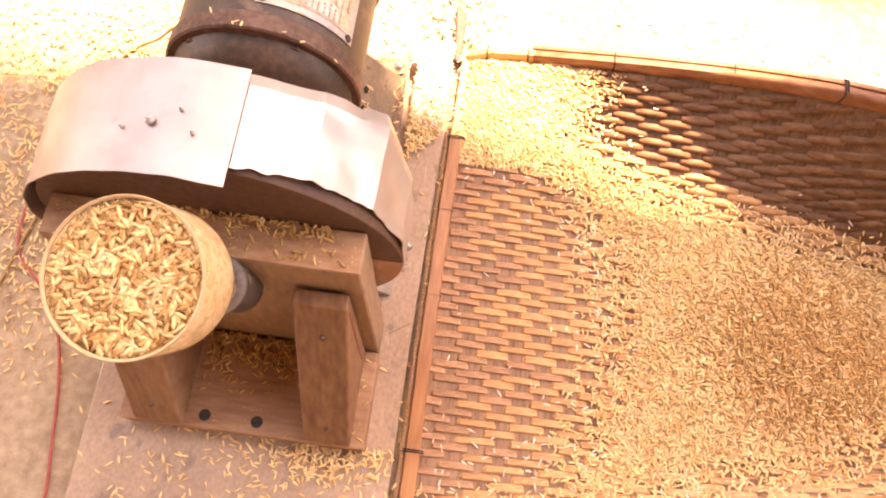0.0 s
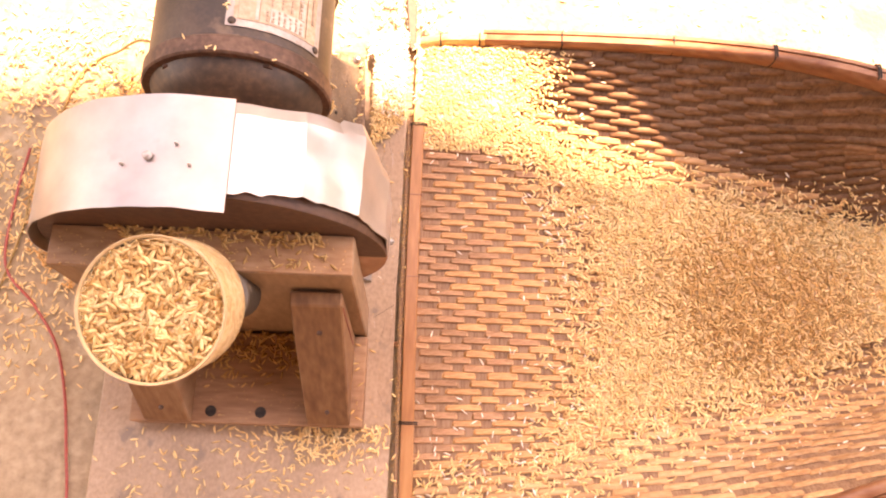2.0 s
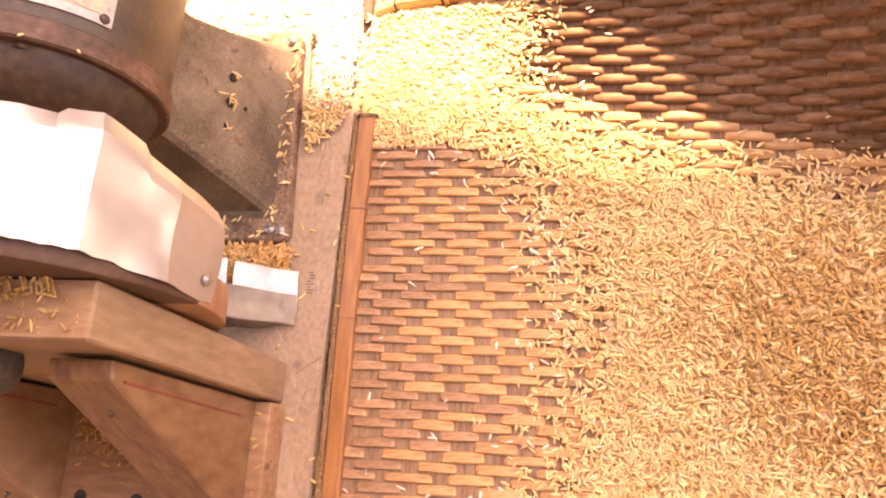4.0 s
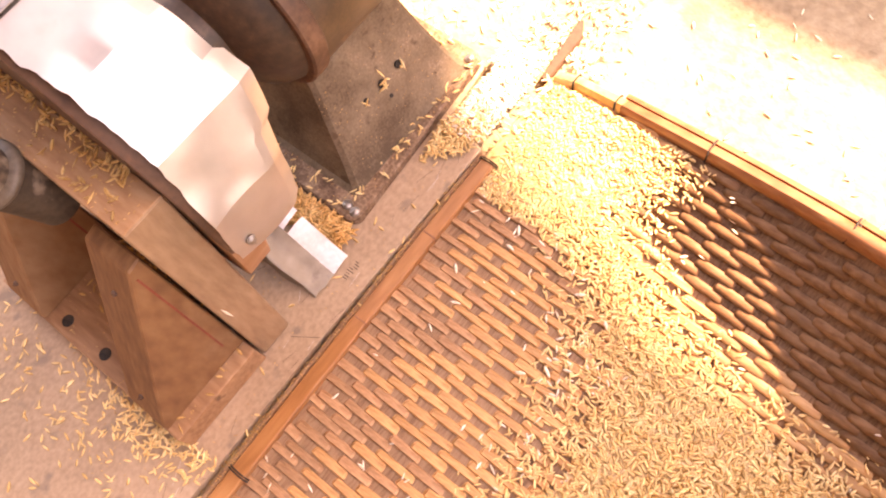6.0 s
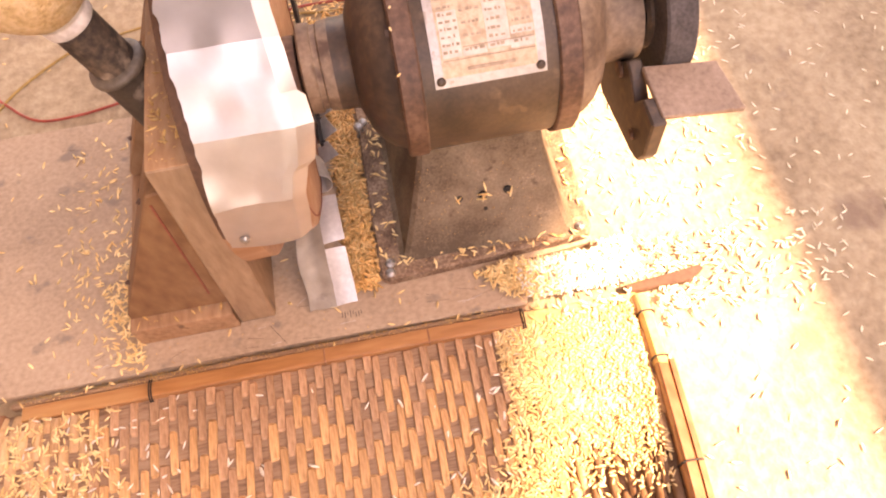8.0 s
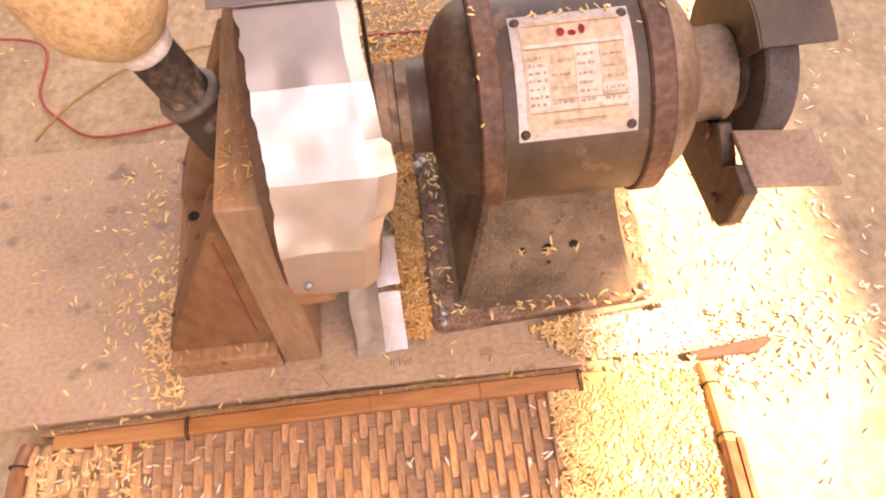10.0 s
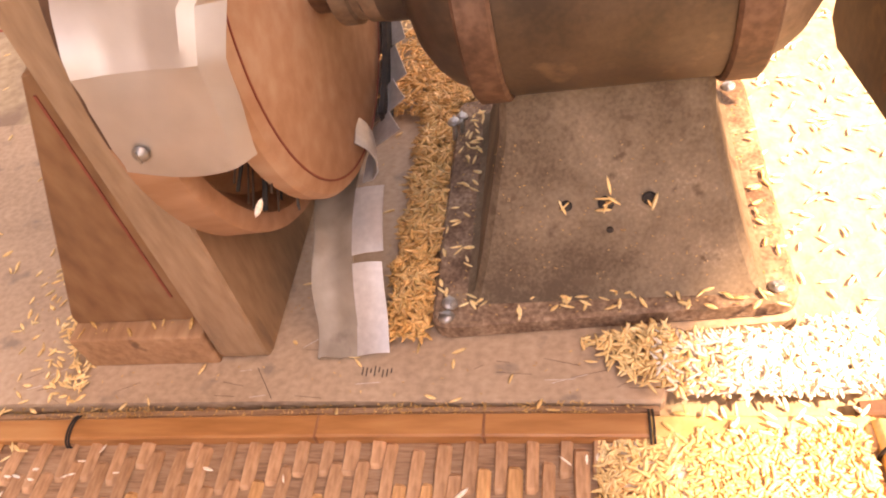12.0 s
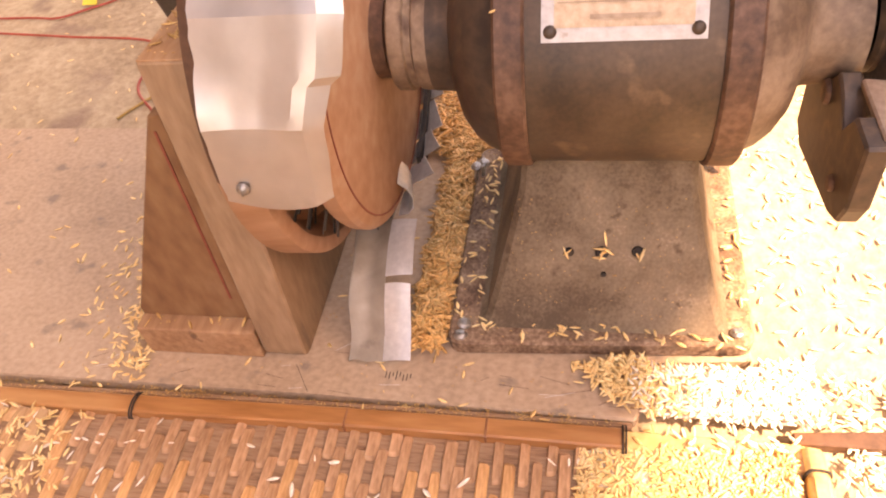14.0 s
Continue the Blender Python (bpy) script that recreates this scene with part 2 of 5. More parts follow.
# Paler copy of the settled paddy, sun glare put into its colour.
CHAFF_BED = material("sunlit_chaff_bed", [(0.35, (0.62, 0.48, 0.32)), (0.5, (0.76, 0.63, 0.46)), (0.65, (0.84, 0.74, 0.58))], 160, 0.7, bump=1.0, fine=420, bump_dist=0.003)
# Husk for the sunny floor, paled to paint in the glare.
CHAFF = material("sunlit_chaff", [(0.3, (0.80, 0.70, 0.50)), (0.7, (0.90, 0.83, 0.66))], 90, 0.6, bump=0.1, fine=900, island=0.10)
TAPE = material("white_tape", [(0.3, (0.55, 0.47, 0.40)), (0.7, (0.76, 0.70, 0.63))], 120, 0.6, bump=0.5, fine=300)
RED_WIRE = material("red_cable", [(0.3, (0.36, 0.05, 0.03)), (0.7, (0.48, 0.09, 0.06))], 60, 0.4)
YELLOW_WIRE = material("ochre_cable", [(0.3, (0.30, 0.175, 0.05)), (0.7, (0.42, 0.26, 0.085))], 60, 0.4)
YELLOW_TAB = material("yellow_tape", [(0.3, (0.72, 0.55, 0.06)), (0.7, (0.80, 0.64, 0.10))], 60, 0.5)
# Dark, so that the added blocking wall bounces little light.
SHADE_TIMBER = material("shade_wall_timber", [(0.3, (0.05, 0.035, 0.025)), (0.7, (0.10, 0.07, 0.05))], 4, 0.8, bump=0.4, fine=40, stretch=(1, 1, 0.2))
# Pale, so that the added wall bounces light onto the floor.
PLASTER = material("shade_wall_plaster", [(0.3, (0.64, 0.60, 0.54)), (0.7, (0.78, 0.74, 0.68))], 3, 0.9, bump=0.4, fine=60)


# ---- builders ----
def mesh_of(bm, name, mat, smooth=False):
    bmesh.ops.recalc_face_normals(bm, faces=bm.faces)
    me = bpy.data.meshes.new(name)
    bm.to_mesh(me)
    bm.free()
    me.materials.append(mat)
    if smooth:
        me.shade_smooth()
        me.set_sharp_from_angle(angle=radians(smooth if smooth > 1 else 40))
    return me


def part(name, bm, mat, parent=None, label="", smooth=False):
    ob = new(name, mesh_of(bm, name, mat, smooth))
    ob.parent = parent
    return tagged(ob, label)


def thing(name, label, category, group="", kind=""):
    return tagged(new(name), label, category, group, kind)


def box(x0, x1, y0, y1, z0, z1, bevel=0.0008, seg=1, bm=None):
    bm = bm or bmesh.new()
    made = bmesh.ops.create_cube(bm, size=1.0, matrix=Matrix.LocRotScale(((x0 + x1) / 2, (y0 + y1) / 2, (z0 + z1) / 2), None, (x1 - x0, y1 - y0, z1 - z0)))
    if bevel:
        edges = list({e for v in made["verts"] for e in v.link_edges})
        bmesh.ops.bevel(bm, geom=edges, offset=bevel, segments=seg, affect="EDGES", profile=0.6)
    return bm


def lathe(profile, cx, cz, seg=64, bm=None):
    """Turn (radius, y) round the line along y through cx, cz. A radius of 0 closes the end."""
    bm = bm or bmesh.new()
    rings = []
    for r, y in profile:
        if r <= 0:
            rings.append([bm.verts.new((cx, y, cz))])
        else:
            rings.append([bm.verts.new((cx + r * math.cos(a), y, cz + r * math.sin(a))) for a in (2 * math.pi * k / seg for k in range(seg))])
    for a, b in zip(rings, rings[1:]):
        for k in range(seg):
            q = [a[k % len(a)], a[(k + 1) % len(a)], b[(k + 1) % len(b)], b[k % len(b)]]
            q = [v for i, v in enumerate(q) if v not in q[:i]]
            if len(q) > 2:
                bm.faces.new(q)
    return bm


def prism(points, axis, a, b, bm=None, bevel=0.0008):
    """Extrude an outline given in the two other axes (in xyz order) from a to b along axis."""
    bm = bm or bmesh.new()
    def at(p, v):
        q = list(p)
        q.insert("xyz".index(axis), v)
        return q
    lo, hi = [bm.verts.new(at(p, a)) for p in points], [bm.verts.new(at(p, b)) for p in points]
    faces = [bm.faces.new(lo), bm.faces.new(hi[::-1])]
    n = len(points)
    for k in range(n):
        faces.append(bm.faces.new((lo[k], hi[k], hi[(k + 1) % n], lo[(k + 1) % n])))
    if bevel:
        edges = list({e for f in faces for e in f.edges})
        bmesh.ops.bevel(bm, geom=edges, offset=bevel, segments=1, affect="EDGES")
    return bm


def tube(points, radius, seg=10, bm=None, steps=8, closed_ends=True):
    """A round tube along a smooth curve through the points; radius is a number or one a point."""
    bm = bm or bmesh.new()
    P = [Vector(p) for p in points]
    R = list(radius) if hasattr(radius, "__len__") else [radius] * len(P)
    path, rad = [], []
    for i in range(len(P) - 1):
        p0, p1, p2, p3 = P[max(i - 1, 0)], P[i], P[i + 1], P[min(i + 2, len(P) - 1)]
        for s in range(steps):
            t = s / steps
            path.append(0.5 * (2 * p1 + (p2 - p0) * t + (2 * p0 - 5 * p1 + 4 * p2 - p3) * t * t + (3 * p1 - p0 - 3 * p2 + p3) * t ** 3))
            rad.append(R[i] + (R[i + 1] - R[i]) * t)
    path.append(P[-1])
    rad.append(R[-1])
    rings, side = [], None
    for i, p in enumerate(path):
        d = (path[min(i + 1, len(path) - 1)] - path[max(i - 1, 0)]).normalized()
        if side is None:
            side = d.orthogonal().normalized()
        side = (side - d * side.dot(d)).normalized()
        up = d.cross(side)
        rings.append([bm.verts.new(p + rad[i] * (math.cos(a) * side + math.sin(a) * up)) for a in (2 * math.pi * k / seg for k in range(seg))])
    for a, b in zip(rings, rings[1:]):
        for k in range(seg):
            bm.faces.new((a[k], a[(k + 1) % seg], b[(k + 1) % seg], b[k]))
    if closed_ends:
        bm.faces.new(rings[0][::-1])
        bm.faces.new(rings[-1])
    return bm


def sweep(points, section, bm=None):
    """Carry a section (list of (side, up)) along points; side is level, to the right of the way."""
    bm = bm or bmesh.new()
    P = [Vector(p) for p in points]
    rings = []
    for i, p in enumerate(P):
        d = (P[min(i + 1, len(P) - 1)] - P[max(i - 1, 0)]).normalized()
        s = Vector((d.y, -d.x, 0)).normalized()
        rings.append([bm.verts.new(p + a * s + b * Vector((0, 0, 1))) for a, b in section])
    m = len(section)
    for a, b in zip(rings, rings[1:]):
        for k in range(m):
            bm.faces.new((a[k], a[(k + 1) % m], b[(k + 1) % m], b[k]))
    bm.faces.new(rings[0][::-1])
    bm.faces.new(rings[-1])
    return bm


def screw(m, radius=0.0035, name="screw", parent=None, mat=None):
    """A slotted round-head screw standing on z = 0 of m."""
    bm = bmesh.new()
    rings = []
    for r, z in ((radius, 0), (radius, 0.0008), (radius * 0.8, 0.0018), (radius * 0.3, 0.0024)):
        rings.append([bm.verts.new((r * math.cos(a), r * math.sin(a), z)) for a in (math.pi * k / 7 for k in range(14))])
    for a, b in zip(rings, rings[1:]):
        for k in range(14):
            bm.faces.new((a[k], a[(k + 1) % 14], b[(k + 1) % 14], b[k]))
    bm.faces.new(rings[-1])
    box(-radius * 0.8, radius * 0.8, -radius * 0.12, radius * 0.12, 0.0018, 0.0027, 0, bm=bm)
    ob = part(name, bm, mat or SCREW, parent, smooth=50)
    ob.matrix_basis = m
    return ob


# ---- the setting ----
AX, AZ = -0.121, 0.145  # the line of the shaft, along y
FLOOR = -0.008


def ground():
    bm = bmesh.new()
    bmesh.ops.create_grid(bm, x_segments=60, y_segments=60, size=1.5)
    for v in bm.verts:
        v.co.z = FLOOR + 0.0012 * noise.noise(v.co * 6.0) - 0.0012
    outer = [[bm.verts.new((sx * r, sy * r, FLOOR - 0.001)) for sx, sy in ((-1, -1), (1, -1), (1, 1), (-1, 1))] for r in (1.49, 40.0)]
    for k in range(4):
        bm.faces.new((outer[0][k], outer[0][(k + 1) % 4], outer[1][(k + 1) % 4], outer[1][k]))
    tagged(part("floor", bm, CEMENT, smooth=60), "worn grey cement floor strewn with husks", "floor", kind="structure")


GAP_LOW, GAP_TOP = 1.378, 1.662  # the open course in the added wall, set to place the sun band


def shade_wall():
    """Unseen wall added to shape the sun: its long gap below the top course lets the band fall."""
    bm = box(-8, 9, 1.6, 1.66, FLOOR - 0.01, GAP_LOW, 0)
    prism([(-8, GAP_TOP), (0.42, GAP_TOP), (0.62, GAP_TOP + 0.07), (9, GAP_TOP + 0.07), (9, 3.1), (-8, 3.1)], "y", 1.6, 1.66, bm=bm, bevel=0)
    for x, z in ((-6.0, GAP_TOP + 0.01), (-2.6, GAP_TOP + 0.01), (5.5, GAP_TOP + 0.08)):
        box(x, x + 0.2, 1.602, 1.658, GAP_LOW, z, 0, bm=bm)
    tagged(part("shade_wall_north", bm, PLASTER), "unseen plastered wall added to shape the sun band, with a long open gap near its top", "wall", kind="structure")


def south_shade():
    # Unseen dark wall with overhang, added to cut light from the south and above.
    bm = box(-3.6, 6, -1.05, -0.90, FLOOR - 0.01, 2.9, 0)
    box(-3.6, 1.5, -0.90, 0.55, 2.82, 2.90, 0, bm=bm)
    tagged(part("shade_wall_south", bm, SHADE_TIMBER), "unseen dark timber wall and overhang added to cut light", "wall", kind="structure")


ground()
shade_wall()
south_shade()


def base_board():
    bm = prism([(-0.240, -0.42), (-0.0125, -0.42), (-0.0125, 0.10), (-0.0095, 0.262), (-0.044, 0.272), (-0.048, 0.319), (-0.236, 0.319)], "z", FLOOR, 0.0, bevel=0.0012)
    ob = tagged(part("plywood_board", bm, BOARD), "dusty grey-brown plywood board lying on the cement floor", "board")
    ink = bmesh.new()
    random.seed(3)
    for k in range(8):
        y = 0.134 + 0.0019 * k
        x = -0.0285 + random.uniform(-0.001, 0.001)
        bx = box(x, x + random.uniform(0.002, 0.006), y, y + 0.0005, 0.0, 0.0002, 0, bm=ink)
    part("ink_mark", ink, WIRE, ob, "smudged dark ink strokes")
    for (xa, ya), (xb, yb) in (((-0.030, 0.083), (-0.0135, 0.094)),):
        sc = tube([(xa, ya, 0), (xb, yb, 0)], 0.0002, 4, steps=1)
        part("pencil_line", sc, WIRE, ob)
    for k in range(34):
        x, y, a, l = random.uniform(-0.032, -0.014), random.uniform(-0.05, 0.255), random.uniform(0.9, 2.2), random.uniform(0.004, 0.016)
        if k > 22:
            x = random.uniform(-0.235, -0.03)
            y = random.choice((random.uniform(-0.10, -0.012), random.uniform(0.10, 0.112)))
        sc = tube([(x, y, 0.0), (x + l * math.cos(a), y + l * math.sin(a), 0.0)], 0.00013, 4, steps=1)
        if x + l * math.cos(a) < -0.013:
            part("scratch", sc, DARK_WOOD if k % 3 else TAPE, ob)
    return ob


base_board()


# ---- the wooden huller stand ----
PANEL_TOP, LEAN_Y = 0.188, 0.034


def huller_stand():
    st = thing("huller_stand", "brown sawn-wood stand with panel, braces and round disc", "stand")
    # upright panel, its lower front corner rounded
    out = [(-0.2065, 0.0), (-0.040, 0.0), (-0.0352, 0.002), (-0.0335, 0.007), (-0.0350, PANEL_TOP), (-0.2065, PANEL_TOP)]
    bm = prism(out, "y", 0.0645, 0.0885, bevel=0.001)
    for v in bm.verts:  # the panel leans a little towards the motor
        v.co.y += LEAN_Y * v.co.z
    part("panel", bm, PANEL_WOOD, st)
    # Thin cap, more orange than the rest of the panel.
    cap = box(-0.2060, -0.0356, 0.0650, 0.0880, PANEL_TOP - 0.0004, PANEL_TOP + 0.0006, 0.0003)
    for v in cap.verts:
        v.co.y += LEAN_Y * PANEL_TOP
    part("top_edge", cap, WOOD_TOP, st, "orange-brown top edge")
    part("base_block", box(-0.2065, -0.033, -0.0055, 0.0636, 0.0, 0.022, 0.0015, 2), WOOD_X, st)
    for xa, xb in ((-0.074, -0.0425), (-0.1935, -0.1600)):
        bm = prism([(-0.0045, 0.0222), (0.0635, 0.0222), (0.0675, 0.160), (0.059, 0.158), (-0.0045, 0.028)], "x", xa, xb, bevel=0.001)
        br = part("brace", bm, WOOD_ORANGE, st)
        crack = prism([(0.0588, 0.150), (0.0600, 0.150), (0.0548, 0.040), (0.0536, 0.040)], "x", xb - 0.0004, xb + 0.0005, bevel=0)
        part("brace_seam", crack, RED_LINE, br, "thin red-brown line down the brace side")
        xm = (xa + xb) / 2
        tilt = math.degrees(math.atan2(0.130, 0.0635))
        screw(pose(xm, 0.0042, 0.0459, 0) @ pose(0, 0, 0, tilt, 0, 30), 0.0017, parent=br, mat=RUSTY)
        screw(pose(xm, 0.0470, 0.1335, 0) @ pose(0, 0, 0, tilt, 0, 70), 0.0017, parent=br, mat=RUSTY)
    # holes in the base block, each a black disc painting its dark inside
    for k, x in enumerate((-0.147, -0.110)):
        bm = lathe([(0.0042, 0.0), (0.0036, 0.0004), (0.0, 0.0004)], 0, 0, 16)
        ob = part("bolt_hole", bm, WIRE, st, "dark drilled hole")
        ob.matrix_basis = pose(x, 0.0035, 0.0220, 90)
    # round stator disc on the panel, hollow towards the drum
    prof = [(0.0, 0.0950), (0.1005, 0.0950), (0.1010, 0.0960), (0.1005, 0.1110), (0.0990, 0.1120), (0.093, 0.1120), (0.091, 0.110), (0.088, 0.101), (0.0, 0.101)]
    rim = lambda k: [(r * k if r > 0.09 else r, y) for r, y in prof]
    # One wooden disc; its upper half is darkened to paint in the cover's shade.
    for name, sign, mat, label in (("lower_stator", 1, TURNED, "orange-brown turned wooden half disc"), ("upper_stator", -1, DARK_WOOD, "wooden half disc coloured dark for shade under the cover")):
        bm = lathe(rim(1.032 if sign > 0 else 1.028), AX, AZ, 96)
        bmesh.ops.bisect_plane(bm, geom=bm.verts[:] + bm.edges[:] + bm.faces[:], plane_co=(AX, 0, AZ - 0.001 + 0.0005 * sign), plane_no=(0, 0, sign), clear_outer=True)
        part(name, bm, mat, st, label, smooth=35)
    return st


stand = huller_stand()


def huller_drum():
    """The spinning drum on the shaft, built round its own axis."""
    dr = thing("huller_drum", "turned wooden drum with red line on the motor shaft", "drum")
    part("drum_body", lathe([(0.0, 0.0055), (0.030, 0.0055), (0.070, 0.0055), (0.0905, 0.007), (0.092, 0.0095), (0.0922, 0.0155), (0.0905, 0.0180), (0.086, 0.0195), (0.0, 0.0197)], 0, 0, 96), TURNED, dr, smooth=35)
    part("scribed_line", lathe([(0.0856, 0.0193), (0.0856, 0.0199), (0.0848, 0.0199), (0.0848, 0.0193)], 0, 0, 96), RED_LINE, dr, "dark red scribed line")
    part("hub", lathe([(0.0205, 0.0197), (0.0205, 0.0262), (0.016, 0.0270), (0.016, 0.0280), (0.0, 0.0280)], 0, 0, 32), RUSTY, dr, "dark iron flange", smooth=35)
    random.seed(8)
    for k in range(26):
        a = 2 * math.pi * k / 26 + random.uniform(-0.08, 0.08)
        bm = box(-0.0007, 0.0007, -0.014, 0.0060, 0.050, 0.074 + random.uniform(-0.004, 0.002), 0)
        bl = part("blade", bm, DARK_IRON, dr)
        bl.matrix_basis = pose(0, 0, 0, 0, math.degrees(a), 0)
    # worn wire bristles that show in the gap between drum and disc
    wires = []
    for l, w in ((0.030, 0.00035), (0.025, 0.0005), (0.034, 0.0003)):
        wires.append(mesh_of(prism([(-w, -w), (w, -w), (w, w), (-w, w)], "z", 0.104 - l, 0.096, bevel=0), "bristle", random.choice((WIRE, DARK_IRON))))
    for k in range(90):
        br = new("bristle", random.choice(wires))
        br.parent = dr
        br.matrix_basis = pose(0, random.uniform(-0.010, 0.004), 0, random.uniform(-7, 5), k * 4 + random.uniform(-2, 2), 0)
    dr.location = (AX, 0.1195, AZ)
    return dr


drum = huller_drum()


def sheet(points_at, nu, nv, thick=0.0007):
    """A thin bent sheet: points_at(u, v) gives a place, the sheet is thickened inwards."""
    bm = bmesh.new()
    g = [[bm.verts.new(points_at(i / nu, j / nv)) for j in range(nv + 1)] for i in range(nu + 1)]
    for i in range(nu):
        for j in range(nv):
            bm.faces.new((g[i][j], g[i + 1][j], g[i + 1][j + 1], g[i][j + 1]))
    bmesh.ops.recalc_face_normals(bm, faces=bm.faces)
    bmesh.ops.solidify(bm, geom=bm.faces[:], thickness=thick)
    return bm


def drum_cover():
    cv = thing("drum_cover", "shiny bent aluminium sheet guard, lapped and crumpled", "guard")

    fold = [(-0.0160, 0.1355), (-0.0175, 0.1700), (-0.0315, 0.2070), (-0.0600, 0.2360), (-0.0950, 0.2490), (-0.1300, 0.2480)]
    fronts = [0.0970, 0.0975, 0.1015, 0.1000, 0.0965, 0.0950]
    backs = [0.1405, 0.1450, 0.1545, 0.1500, 0.1475, 0.1465]

    random.seed(31)
    dents = [[random.uniform(-0.0013, 0.0016) * (1.0 if 3 <= i <= 8 else 0.3) for j in range(5)] for i in range(14)]

    def right(u, v):
        q = u * (len(fold) - 1)
        k = min(int(q), len(fold) - 2)
        f = q - k
        x = fold[k][0] * (1 - f) + fold[k + 1][0] * f
        z = fold[k][1] * (1 - f) + fold[k + 1][1] * f
        out = Vector((x - AX, 0, z - AZ)).normalized()
        gu, gv = u * 13, v * 4
        iu, iv = min(int(gu), 12), min(int(gv), 3)
        fu, fv = gu - iu, gv - iv
        bow = (dents[iu][iv] * (1 - fu) + dents[iu + 1][iv] * fu) * (1 - fv) + (dents[iu][iv + 1] * (1 - fu) + dents[iu + 1][iv + 1] * fu) * fv
        bow -= 0.003 * max(0.0, v - 0.86) / 0.14
        fr = fronts[k] * (1 - f) + fronts[k + 1] * f + 0.0011 * noise.noise(Vector((u * 8, 3, 3))) + 0.0019 * noise.noise(Vector((u * 26, 3, 9))) * (1 if 0.3 < u < 0.85 else 0.25)
        bk = backs[k] * (1 - f) + backs[k + 1] * f + 0.0018 * noise.noise(Vector((u * 8, 5, 5))) + (0.003 if 0.28 < u < 0.47 else 0.0)
        droop = 0.004 * math.sin(math.pi * v) * max(0, 1 - u * 6)
        return (x + bow * out.x, fr + (bk - fr) * v, z + bow * out.z - droop)

    def left(u, v):
        a = radians(76 + 106 * u)
        r = 0.1062 + 0.0010 * noise.noise(Vector((u * 4, v * 2, 21))) + 0.0016 * (1 - u)
        front = 0.0850 + 0.004 * u + 0.0006 * noise.noise(Vector((u * 12, 3, 3)))
        back = 0.1465 + 0.0010 * noise.noise(Vector((u * 9, 1, 1)))
        return (AX + r * math.cos(a), front + (back - front) * v, AZ + 0.002 + r * math.sin(a))

    part("right_sheet", sheet(right, 65, 20), ALU, cv, "crumpled aluminium sheet with ragged edges", smooth=16)
    part("left_sheet", sheet(left, 60, 12), DULL_ALU, cv, "smooth curved aluminium sheet", smooth=40)
    screw(Matrix.Translation((-0.0158, 0.1060, 0.1430)) @ pose(0, 0, 0, 0, 88, 0), 0.0027, parent=cv)
    screw(Matrix.Translation((AX + 0.1085 * math.cos(radians(97)), 0.112, AZ + 0.0020 + 0.1085 * math.sin(radians(97)))) @ pose(0, 0, 0, 0, -7, 0), 0.0024, parent=cv, mat=TAB)
    for a, y in ((90, 0.119), (104, 0.108), (86, 0.108)):
        screw(Matrix.Translation((AX + 0.1078 * math.cos(radians(a)), y, AZ + 0.0020 + 0.1078 * math.sin(radians(a)))) @ pose(0, 0, 0, 0, 90 - a, 0), 0.0009, parent=cv, name="rivet", mat=TAB)
    return cv


drum_cover()


